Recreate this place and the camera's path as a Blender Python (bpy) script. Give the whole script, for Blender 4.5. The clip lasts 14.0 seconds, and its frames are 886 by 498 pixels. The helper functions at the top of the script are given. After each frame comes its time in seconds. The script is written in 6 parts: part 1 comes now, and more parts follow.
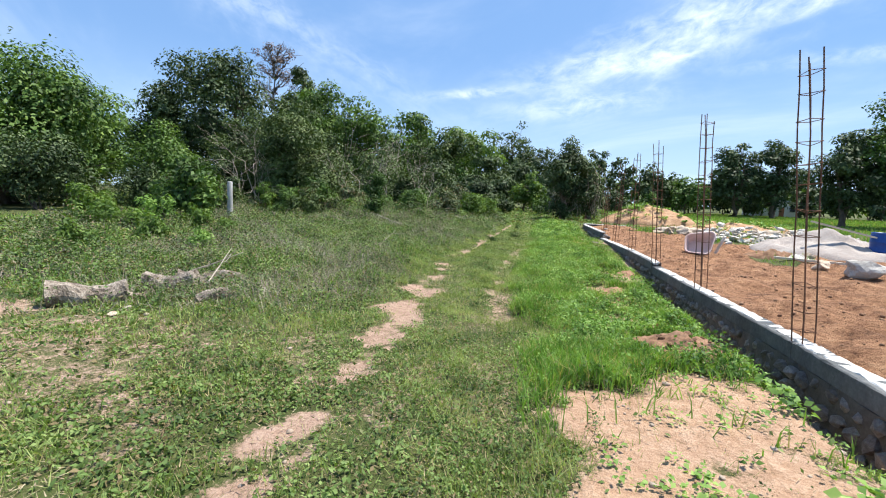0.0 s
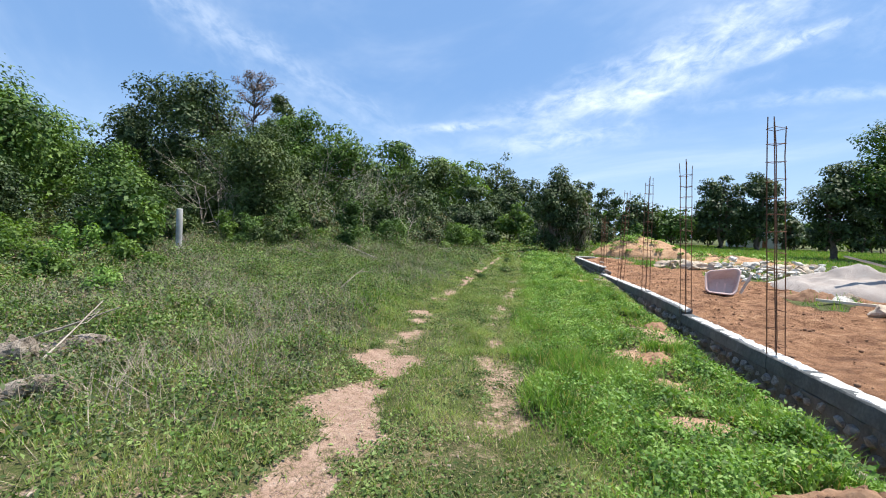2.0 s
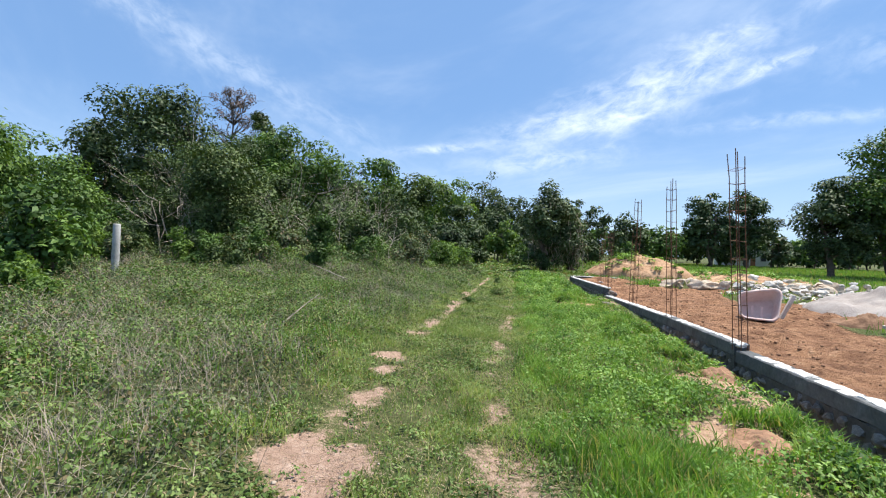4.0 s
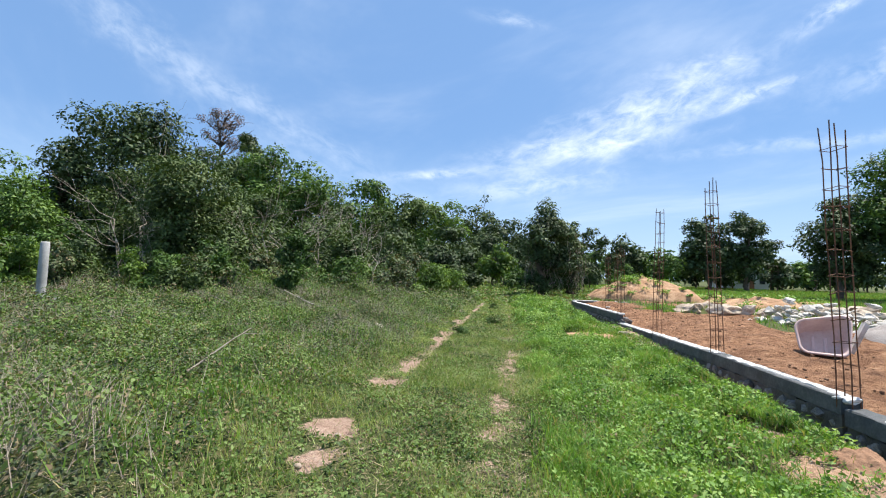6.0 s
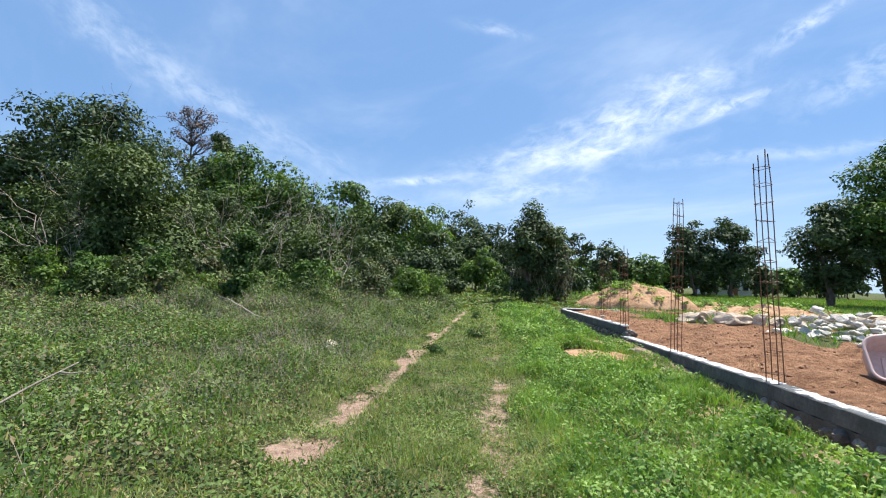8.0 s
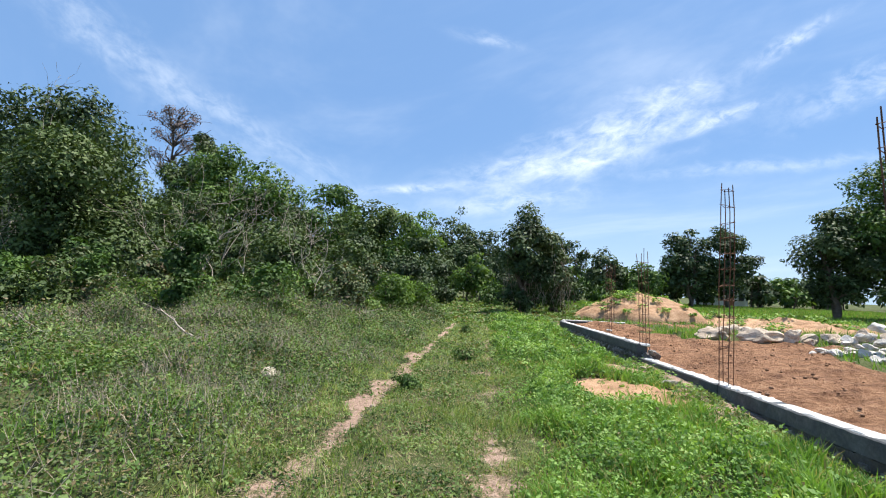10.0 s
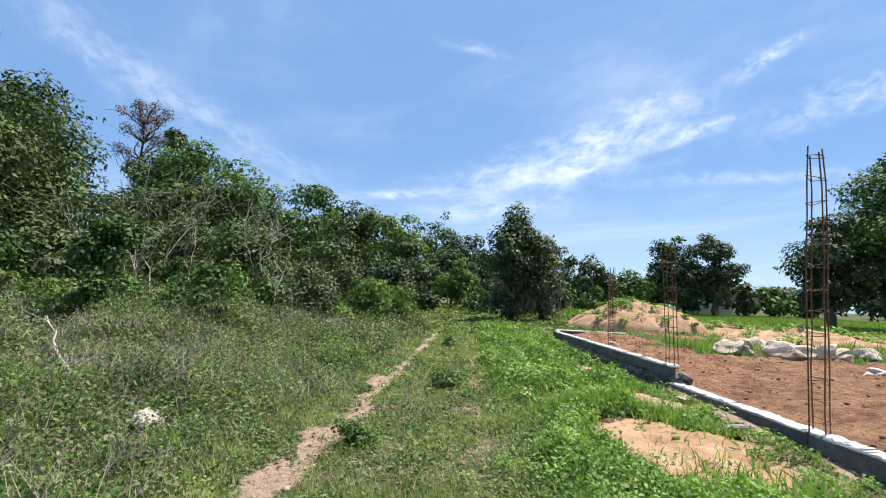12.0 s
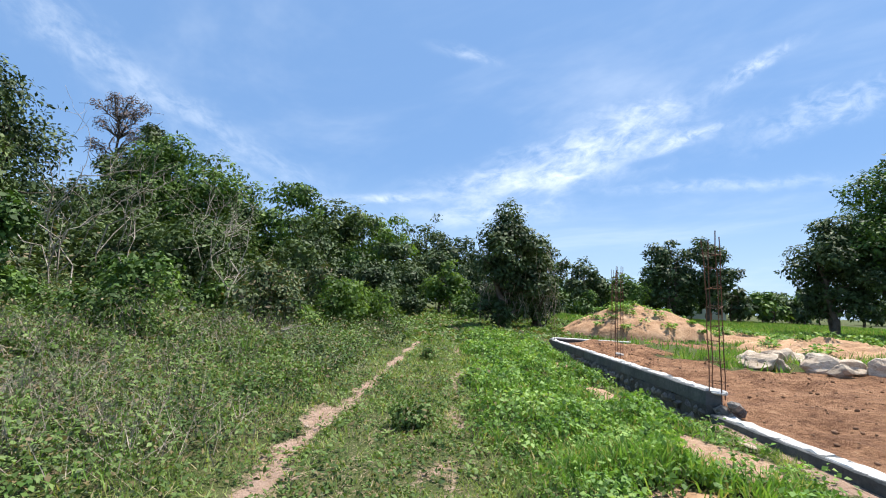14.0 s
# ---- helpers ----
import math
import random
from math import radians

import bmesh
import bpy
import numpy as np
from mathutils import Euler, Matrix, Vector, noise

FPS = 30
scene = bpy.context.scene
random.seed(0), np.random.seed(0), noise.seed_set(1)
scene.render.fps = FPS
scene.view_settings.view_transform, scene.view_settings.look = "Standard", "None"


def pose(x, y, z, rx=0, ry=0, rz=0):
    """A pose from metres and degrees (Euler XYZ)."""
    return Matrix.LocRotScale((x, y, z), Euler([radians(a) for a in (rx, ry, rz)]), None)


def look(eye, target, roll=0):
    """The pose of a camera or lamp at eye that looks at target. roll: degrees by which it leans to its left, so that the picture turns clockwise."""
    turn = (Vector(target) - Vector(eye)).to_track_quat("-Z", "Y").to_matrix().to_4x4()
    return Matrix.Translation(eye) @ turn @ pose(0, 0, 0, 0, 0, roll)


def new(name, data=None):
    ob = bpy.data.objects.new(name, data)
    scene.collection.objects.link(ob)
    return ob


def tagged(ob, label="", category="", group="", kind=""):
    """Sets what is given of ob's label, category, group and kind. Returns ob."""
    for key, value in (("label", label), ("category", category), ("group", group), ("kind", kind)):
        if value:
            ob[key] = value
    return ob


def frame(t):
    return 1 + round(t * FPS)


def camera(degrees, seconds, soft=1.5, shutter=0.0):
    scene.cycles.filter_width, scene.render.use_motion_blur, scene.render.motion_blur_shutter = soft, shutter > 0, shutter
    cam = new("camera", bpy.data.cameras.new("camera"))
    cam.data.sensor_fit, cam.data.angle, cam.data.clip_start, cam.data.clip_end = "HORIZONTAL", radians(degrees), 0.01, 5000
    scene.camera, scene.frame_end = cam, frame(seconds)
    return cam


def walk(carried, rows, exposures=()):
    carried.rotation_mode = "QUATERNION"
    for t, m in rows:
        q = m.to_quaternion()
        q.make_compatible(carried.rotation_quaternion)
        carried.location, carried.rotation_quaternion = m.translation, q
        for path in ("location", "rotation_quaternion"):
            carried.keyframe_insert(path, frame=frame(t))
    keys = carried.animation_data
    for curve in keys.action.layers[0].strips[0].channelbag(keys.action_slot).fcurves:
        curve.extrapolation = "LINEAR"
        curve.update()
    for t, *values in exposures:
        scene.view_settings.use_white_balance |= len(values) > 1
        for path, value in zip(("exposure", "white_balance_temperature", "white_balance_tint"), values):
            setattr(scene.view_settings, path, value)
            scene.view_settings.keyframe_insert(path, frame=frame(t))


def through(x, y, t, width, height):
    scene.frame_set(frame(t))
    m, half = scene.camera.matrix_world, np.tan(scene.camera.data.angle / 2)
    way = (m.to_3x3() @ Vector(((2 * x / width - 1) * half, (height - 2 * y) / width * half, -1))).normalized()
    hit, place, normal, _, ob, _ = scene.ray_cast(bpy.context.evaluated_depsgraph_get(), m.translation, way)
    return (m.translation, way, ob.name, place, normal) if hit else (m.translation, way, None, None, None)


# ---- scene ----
cam = camera(89.7, 14.0, 1.1)
METRES, EYE, TILT, LEAN, TURN = 15.6, 1.5, 0.0, 0.0, 7.3
ROWS = [
    (0.0, 0.0, 0.0, 0.0, 0.24, -6.7, -2.06),
    (0.5, -0.0054, 0.0396, 0.0002, 0.32, -6.48, -2.01),
    (1.0, -0.0005, 0.0743, -0.0005, 0.08, -6.24, -2.18),
    (1.5, 0.0023, 0.1132, -0.0027, -0.81, -4.94, -2.21),
    (2.0, 0.0073, 0.1539, -0.0003, -1.78, -2.73, -2.27),
    (2.5, 0.0139, 0.1921, 0.0038, -3.04, -1.3, -2.11),
    (3.0, 0.013, 0.2305, 0.0005, -3.12, -1.06, -1.89),
    (5.5, 0.0341, 0.4054, -0.0166, -4.34, 2.59, -1.79),
    (6.0, 0.0429, 0.4403, -0.0162, -4.3, 3.17, -1.62),
    (6.5, 0.0517, 0.4736, -0.015, -4.57, 3.64, -1.7),
    (7.0, 0.0554, 0.5093, -0.0155, -4.99, 4.04, -1.48),
    (7.5, 0.0652, 0.545, -0.0167, -5.54, 4.06, -1.5),
    (8.0, 0.0714, 0.5784, -0.019, -6.38, 4.07, -1.65),
    (10.5, 0.107, 0.7502, -0.0174, -7.67, 5.45, -2.08),
    (11.0, 0.1088, 0.786, -0.0164, -8.08, 5.68, -2.09),
    (11.5, 0.1198, 0.8194, -0.0176, -8.45, 5.79, -2.24),
    (12.0, 0.1282, 0.851, -0.0199, -9.42, 6.03, -2.43),
    (12.5, 0.1378, 0.8831, -0.0182, -10.08, 6.15, -2.43),
    (13.0, 0.1526, 0.9125, -0.0181, -10.38, 6.26, -2.52),
    (13.5, 0.1581, 0.9451, -0.0213, -10.66, 6.46, -2.58),
    (14.0, 0.1674, 0.9774, -0.0209, -10.6, 6.62, -2.66),
]
walk(cam, [(t, pose(0, 0, EYE, TILT, LEAN, TURN) @ pose(METRES * x, METRES * y, METRES * z, 90 + pitch, roll, yaw)) for t, x, y, z, yaw, pitch, roll in ROWS],
     exposures=((0.0, 0.82), (1.0, 0.77), (2.5, 0.68), (14.0, 0.68)))

# ---------------------------------------------------------------- light and sky
SUN_EL, SUN_AZ = 66.0, 62.0          # height of the sun; bearing clockwise from +y
sun = new("sun", bpy.data.lights.new("sun", "SUN"))
sun.data.energy, sun.data.angle, sun.data.color = 5.0, radians(0.55), (1.0, 0.955, 0.88)
_d = Vector((math.sin(radians(SUN_AZ)) * math.cos(radians(SUN_EL)), math.cos(radians(SUN_AZ)) * math.cos(radians(SUN_EL)), math.sin(radians(SUN_EL))))
sun.matrix_world = look(_d * 60, (0, 0, 0))


class Tree:
    """Small helper to write node trees."""

    def __init__(self, tree):
        self.t = tree
        tree.nodes.clear()

    def add(self, kind, **kw):
        n = self.t.nodes.new(kind)
        for k, v in kw.items():
            if k in n.inputs:
                self.set(n.inputs[k], v)
        return n

    def set(self, sock, v):
        if isinstance(v, bpy.types.NodeSocket):
            self.t.links.new(v, sock)
        else:
            sock.default_value = v

    def math(self, op, a, b=0.0, c=0.0, clamp=False):
        n = self.t.nodes.new("ShaderNodeMath")
        n.operation, n.use_clamp = op, clamp
        for i, v in enumerate((a, b, c)):
            self.set(n.inputs[i], v)
        return n.outputs[0]

    def mix(self, f, a, b, blend="MIX"):
        n = self.t.nodes.new("ShaderNodeMix")
        n.data_type, n.blend_type = "RGBA", blend
        self.set(n.inputs[0], f)
        for s, v in ((n.inputs[6], a), (n.inputs[7], b)):
            self.set(s, (*v, 1) if isinstance(v, tuple) and len(v) == 3 else v)
        return n.outputs[2]

    def noise(self, vec, scale, detail=4.0, rough=0.55, dist=0.0):
        n = self.t.nodes.new("ShaderNodeTexNoise")
        self.set(n.inputs["Vector"], vec)
        n.inputs["Scale"].default_value, n.inputs["Detail"].default_value = scale, detail
        n.inputs["Roughness"].default_value, n.inputs["Distortion"].default_value = rough, dist
        return n.outputs["Fac"]

    def ramp(self, fac, stops):
        n = self.t.nodes.new("ShaderNodeValToRGB")
        self.set(n.inputs[0], fac)
        e = n.color_ramp.elements
        while len(e) < len(stops):
            e.new(0.5)
        for el, (p, c) in zip(e, stops):
            el.position = p
            el.color = (*c, 1) if isinstance(c, tuple) else (c, c, c, 1)
        return n.outputs[0]

    def step(self, v, lo, hi):
        n = self.t.nodes.new("ShaderNodeMapRange")
        n.interpolation_type = "SMOOTHSTEP"
        self.set(n.inputs[0], v)
        n.inputs[1].default_value, n.inputs[2].default_value = lo, hi
        return n.outputs[0]

    def bump(self, height, strength, dist):
        n = self.t.nodes.new("ShaderNodeBump")
        self.set(n.inputs["Height"], height)
        n.inputs["Strength"].default_value, n.inputs["Distance"].default_value = strength, dist
        return n.outputs[0]


def make_sky():
    w = bpy.data.worlds.new("sky")
    scene.world = w
    w.use_nodes = True
    T = Tree(w.node_tree)
    sky = T.add("ShaderNodeTexSky")
    sky.sky_type, sky.sun_disc = "NISHITA", False
    sky.sun_elevation, sky.sun_rotation = radians(SUN_EL), radians(SUN_AZ)
    sky.altitude, sky.air_density, sky.dust_density, sky.ozone_density = 50, 1.0, 0.6, 2.0
    tc = T.add("ShaderNodeTexCoord").outputs["Generated"]
    xyz = T.add("ShaderNodeSeparateXYZ", Vector=tc)
    x, y, z = xyz.outputs
    # high thin cloud: coordinates on a tall plane ahead of the place, to which the drifting bands are laid out
    yy = T.math("MAXIMUM", y, 0.05)
    a, b = T.math("DIVIDE", x, yy), T.math("DIVIDE", z, yy)
    ab = T.add("ShaderNodeCombineXYZ", X=a, Y=b).outputs[0]
    ahead = T.step(y, 0.1, 0.35)
    total = None
    # centre a, b; direction in degrees; half length, half width; strength; streak scale
    bands = [
        (0.38, 0.36, 24, 0.34, 0.075, 0.44), (0.62, 0.415, 20, 0.16, 0.022, 0.62), (0.52, 0.47, 10, 0.16, 0.035, 0.40), (0.45, 0.40, 30, 0.2, 0.05, 0.42),
        (0.22, 0.285, 10, 0.24, 0.040, 0.55), (-0.50, 0.37, -29.5, 0.55, 0.042, 0.24), (-0.80, 0.55, -37, 0.42, 0.065, 0.20),
        (-0.08, 0.226, 4, 0.13, 0.014, 0.60), (0.09, 0.588, -12, 0.09, 0.016, 0.35), (0.80, 0.61, 34, 0.16, 0.022, 0.5),
        (0.15, 0.205, 6, 0.22, 0.03, 0.5), (0.75, 0.31, 6, 0.4, 0.018, 0.3), (1.0, 0.52, 22, 0.3, 0.05, 0.35),
    ]
    for ca, cb, ang, hl, hw, s in bands:
        c, sn = math.cos(radians(ang)), math.sin(radians(ang))
        da, db = T.math("SUBTRACT", a, ca), T.math("SUBTRACT", b, cb)
        u = T.math("ADD", T.math("MULTIPLY", da, c / hl), T.math("MULTIPLY", db, sn / hl))
        v = T.math("ADD", T.math("MULTIPLY", da, -sn / hw), T.math("MULTIPLY", db, c / hw))
        uv = T.add("ShaderNodeCombineXYZ", X=T.math("MULTIPLY", u, hl * 5), Y=T.math("MULTIPLY", v, hw * 10), Z=ca * 7 + cb).outputs[0]
        wob = T.math("MULTIPLY", T.math("SUBTRACT", T.noise(uv, 1.6, 5.0, 0.6, 0.6), 0.5), 2.2)
        v2 = T.math("ADD", v, wob)
        r = T.math("ADD", T.math("MULTIPLY", u, u), T.math("MULTIPLY", v2, v2))
        g = T.math("POWER", 2.718, T.math("MULTIPLY", r, -1.7))
        g = T.math("MULTIPLY", g, T.math("MULTIPLY", T.step(T.noise(uv, 3.2, 6.0, 0.62, 0.4), 0.28, 0.72), s))
        total = g if total is None else T.math("ADD", total, g)
    total = T.math("MULTIPLY", total, ahead)
    # faint veil over the whole sky
    zz = T.math("ADD", T.math("MAXIMUM", z, 0.0), 0.18)
    dome = T.add("ShaderNodeCombineXYZ", X=T.math("DIVIDE", T.math("ADD", x, T.math("MULTIPLY", y, 0.5)), zz), Y=T.math("MULTIPLY", T.math("DIVIDE", y, zz), 0.6)).outputs[0]
    veil = T.math("MULTIPLY", T.step(T.noise(dome, 0.9, 6.0, 0.6, 0.5), 0.45, 0.8), 0.30)
    fac = T.math("ADD", total, veil, clamp=True)
    haze = T.math("MULTIPLY", T.step(z, 0.30, -0.02), 0.55)
    clear = T.mix(0.7, T.mix(1.0, sky.outputs[0], (0.77, 0.965, 1.14), "MULTIPLY"), (1.8, 3.25, 5.9))
    base = T.mix(haze, clear, (5.4, 6.9, 8.6))
    col = T.mix(fac, base, (8.4, 9.1, 9.8))
    bg = T.add("ShaderNodeBackground", Color=col, Strength=0.093)
    out = T.add("ShaderNodeOutputWorld")
    w.node_tree.links.new(bg.outputs[0], out.inputs[0])


make_sky()


# ---------------------------------------------------------------- materials
def material(name):
    m = bpy.data.materials.new(name)
    m.use_nodes = True
    T = Tree(m.node_tree)
    out = T.add("ShaderNodeOutputMaterial")
    return m, T, out


def surface(name, stops, scale, fine, rough=0.9, bump=0.4, bump_dist=0.02, metal=0.0, spec=0.3, vary=0.25):
    """Mineral or metal surface: colour by two noises, relief, and a shade of its own for each object."""
    m, T, out = material(name)
    co = T.add("ShaderNodeTexCoord").outputs["Object"]
    info = T.add("ShaderNodeObjectInfo").outputs["Random"]
    off = T.add("ShaderNodeVectorMath")
    T.set(off.inputs[0], co)
    T.set(off.inputs[1], T.add("ShaderNodeCombineXYZ", X=T.math("MULTIPLY", info, 17.0), Y=T.math("MULTIPLY", info, 31.0)).outputs[0])
    v = off.outputs[0]
    n1, n2 = T.noise(v, scale, 5.0, 0.6), T.noise(v, fine, 6.0, 0.65)
    f = T.math("ADD", T.math("MULTIPLY", n1, 0.6), T.math("MULTIPLY", n2, 0.4))
    col = T.ramp(f, stops)
    k = T.math("ADD", T.math("MULTIPLY", info, vary), 1.0 - vary / 2)
    col = T.mix(1.0, col, T.add("ShaderNodeCombineXYZ", X=k, Y=k, Z=k).outputs[0], "MULTIPLY")
    p = T.add("ShaderNodeBsdfPrincipled", **{"Base Color": col, "Roughness": rough, "Metallic": metal, "Specular IOR Level": spec})
    T.set(p.inputs["Normal"], T.bump(T.math("ADD", n2, T.math("MULTIPLY", n1, 0.8)), bump, bump_dist))
    m.node_tree.links.new(p.outputs[0], out.inputs[0])
    return m


def leafy(name, dark, mid, light, through=0.35, patch=0.5, dry=None, rough=0.6):
    """Leaves: every leaf has its own tone, and whole patches lean lighter or darker."""
    m, T, out = material(name)
    isl = T.add("ShaderNodeNewGeometry").outputs["Random Per Island"]
    co = T.add("ShaderNodeTexCoord").outputs["Object"]
    n = T.noise(co, patch, 3.0, 0.5)
    f = T.math("ADD", T.math("MULTIPLY", isl, 0.40), T.math("MULTIPLY", T.step(n, 0.30, 0.70), 0.55), clamp=True)
    stops = [(0.12, dark), (0.5, mid), (0.92, light)]
    col = T.ramp(f, stops)
    if dry:
        col = T.mix(T.step(T.math("FRACT", T.math("MULTIPLY", isl, 7.31)), 0.84, 0.88), col, dry)
    p = T.add("ShaderNodeBsdfPrincipled", **{"Base Color": col, "Roughness": rough, "Specular IOR Level": 0.25})
    tr = T.add("ShaderNodeBsdfTranslucent", Color=T.mix(1.0, col, (1.25, 1.35, 0.55), "MULTIPLY"))
    mx = T.add("ShaderNodeMixShader", Fac=through)
    m.node_tree.links.new(p.outputs[0], mx.inputs[1])
    m.node_tree.links.new(tr.outputs[0], mx.inputs[2])
    m.node_tree.links.new(mx.outputs[0], out.inputs[0])
    return m


def ground_material():
    m, T, out = material("ground")
    co = T.add("ShaderNodeTexCoord").outputs["Object"]
    a_bare, a_fill, a_sand = [T.add("ShaderNodeAttribute") for _ in range(3)]
    a_bare.attribute_name, a_fill.attribute_name, a_sand.attribute_name = "bare", "fill", "sand"
    n05, n2, n9, n40 = T.noise(co, 0.5, 4.0), T.noise(co, 2.2, 5.0, 0.6), T.noise(co, 9.0, 6.0, 0.65), T.noise(co, 42.0, 5.0, 0.7)
    edge = T.math("MULTIPLY", T.math("SUBTRACT", T.math("ADD", T.math("MULTIPLY", n9, 0.6), T.math("MULTIPLY", n40, 0.4)), 0.5), 1.5)
    bare = T.step(T.math("ADD", a_bare.outputs["Fac"], T.math("MULTIPLY", edge, 1.5)), 0.36, 0.78)
    fill = T.step(T.math("ADD", a_fill.outputs["Fac"], T.math("MULTIPLY", edge, 0.4)), 0.42, 0.58)
    far = T.ramp(n05, [(0.30, (0.060, 0.095, 0.022)), (0.55, (0.10, 0.16, 0.035)), (0.75, (0.16, 0.20, 0.06))])
    # litter tones darkened: shade in the gaps between plants is put into the colour
    litter = T.ramp(T.math("ADD", T.math("MULTIPLY", n2, 0.5), T.math("MULTIPLY", n40, 0.5)), [(0.36, (0.024, 0.027, 0.011)), (0.50, (0.066, 0.064, 0.028)), (0.64, (0.18, 0.135, 0.08))])
    green = T.mix(0.68, far, litter)
    path = T.ramp(T.math("ADD", T.math("MULTIPLY", n9, 0.55), T.math("MULTIPLY", n40, 0.45)), [(0.30, (0.20, 0.122, 0.085)), (0.5, (0.35, 0.235, 0.172)), (0.72, (0.50, 0.375, 0.295))])
    sand = T.ramp(T.math("ADD", T.math("MULTIPLY", n9, 0.5), T.math("MULTIPLY", n40, 0.5)), [(0.30, (0.24, 0.135, 0.08)), (0.5, (0.41, 0.262, 0.168)), (0.70, (0.58, 0.42, 0.30))])
    soil = T.mix(a_sand.outputs["Fac"], path, sand)
    red = T.ramp(T.math("ADD", T.math("MULTIPLY", n2, 0.55), T.math("MULTIPLY", n9, 0.45)), [(0.34, (0.10, 0.050, 0.028)), (0.46, (0.25, 0.128, 0.070)), (0.57, (0.38, 0.205, 0.112)), (0.70, (0.54, 0.34, 0.205))])
    col = T.mix(fill, T.mix(bare, green, soil), red)
    p = T.add("ShaderNodeBsdfPrincipled", **{"Base Color": col, "Roughness": 0.95, "Specular IOR Level": 0.15})
    hgt = T.math("ADD", T.math("MULTIPLY", n9, T.math("ADD", 0.7, T.math("MULTIPLY", fill, 1.6))), T.math("MULTIPLY", n40, T.math("ADD", 0.35, T.math("MULTIPLY", fill, 0.4))))
    T.set(p.inputs["Normal"], T.bump(hgt, 0.9, 0.07))
    m.node_tree.links.new(p.outputs[0], out.inputs[0])
    return m


M = {}
M["ground"] = ground_material()
M["cover"] = leafy("ground_cover_leaf", (0.040, 0.076, 0.020), (0.128, 0.200, 0.052), (0.26, 0.34, 0.112), 0.24, 1.6, (0.22, 0.17, 0.085))
M["blade"] = leafy("grass_blade", (0.070, 0.145, 0.024), (0.175, 0.315, 0.056), (0.36, 0.49, 0.14), 0.36, 2.2, (0.40, 0.34, 0.15))
M["turf"] = leafy("turf_blade", (0.11, 0.17, 0.040), (0.25, 0.325, 0.094), (0.45, 0.49, 0.205), 0.35, 2.2, (0.48, 0.40, 0.23))
M["weed"] = leafy("weed_leaf", (0.024, 0.039, 0.017), (0.080, 0.112, 0.044), (0.195, 0.228, 0.108), 0.18, 1.6, (0.21, 0.16, 0.095))
M["lush"] = leafy("lush_leaf", (0.052, 0.112, 0.022), (0.165, 0.295, 0.060), (0.37, 0.49, 0.15), 0.30, 2.0)
M["dark"] = leafy("dark_leaf", (0.020, 0.036, 0.013), (0.054, 0.088, 0.029), (0.15, 0.20, 0.080), 0.10, 0.5)
M["feather"] = leafy("feathery_leaf", (0.022, 0.040, 0.011), (0.064, 0.103, 0.026), (0.15, 0.196, 0.062), 0.12, 0.6)
M["tree"] = leafy("tree_leaf", (0.024, 0.052, 0.011), (0.078, 0.148, 0.028), (0.21, 0.31, 0.072), 0.18, 0.6)
M["bright"] = leafy("bright_leaf", (0.042, 0.082, 0.016), (0.105, 0.180, 0.034), (0.25, 0.34, 0.090), 0.34, 0.6)
M["straw"] = leafy("straw", (0.14, 0.09, 0.05), (0.27, 0.20, 0.12), (0.46, 0.38, 0.25), 0.1, 0.9)
M["dead"] = leafy("withered_leaf", (0.13, 0.085, 0.078), (0.20, 0.145, 0.132), (0.30, 0.235, 0.215), 0.05, 0.4)
M["bark"] = surface("bark", [(0.3, (0.06, 0.045, 0.033)), (0.55, (0.13, 0.10, 0.075)), (0.75, (0.22, 0.18, 0.14))], 3, 22, 0.92, 0.7, 0.03)
M["grey_wood"] = surface("weathered_wood", [(0.28, (0.16, 0.125, 0.095)), (0.5, (0.33, 0.28, 0.225)), (0.72, (0.52, 0.46, 0.39))], 4, 30, 0.9, 0.6, 0.02)
M["log"] = surface("barked_log", [(0.34, (0.07, 0.05, 0.037)), (0.46, (0.19, 0.15, 0.115)), (0.56, (0.36, 0.30, 0.24)), (0.7, (0.55, 0.49, 0.41))], 5, 26, 0.9, 0.9, 0.05)
M["twig"] = surface("dry_twig", [(0.3, (0.20, 0.16, 0.12)), (0.5, (0.34, 0.28, 0.215)), (0.7, (0.48, 0.42, 0.34))], 2, 14, 0.9, 0.2, 0.01)
# concrete grey lowered so that its colour carries the beam's shaded side
M["concrete"] = surface("shade_dark_concrete", [(0.3, (0.050, 0.052, 0.052)), (0.5, (0.098, 0.102, 0.102)), (0.72, (0.18, 0.184, 0.178))], 2.4, 24, 0.85, 0.45, 0.012)
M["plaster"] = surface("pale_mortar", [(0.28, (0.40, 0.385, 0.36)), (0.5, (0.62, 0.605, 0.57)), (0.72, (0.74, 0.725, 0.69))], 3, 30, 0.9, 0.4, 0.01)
M["stone"] = surface("foundation_stone", [(0.3, (0.10, 0.088, 0.078)), (0.5, (0.215, 0.195, 0.176)), (0.74, (0.38, 0.35, 0.315))], 5, 26, 0.9, 0.8, 0.025, vary=0.7)
M["mortar"] = surface("dark_mortar", [(0.3, (0.055, 0.050, 0.046)), (0.6, (0.125, 0.117, 0.107))], 6, 35, 0.95, 0.6, 0.02)
M["rock"] = surface("boulder", [(0.32, (0.22, 0.16, 0.11)), (0.48, (0.44, 0.345, 0.255)), (0.66, (0.64, 0.54, 0.42))], 2.2, 18, 0.9, 0.6, 0.03, vary=0.5)
M["rubble"] = surface("broken_stone", [(0.30, (0.36, 0.32, 0.275)), (0.48, (0.56, 0.515, 0.455)), (0.66, (0.73, 0.69, 0.63))], 4, 24, 0.9, 0.6, 0.02, vary=0.5)
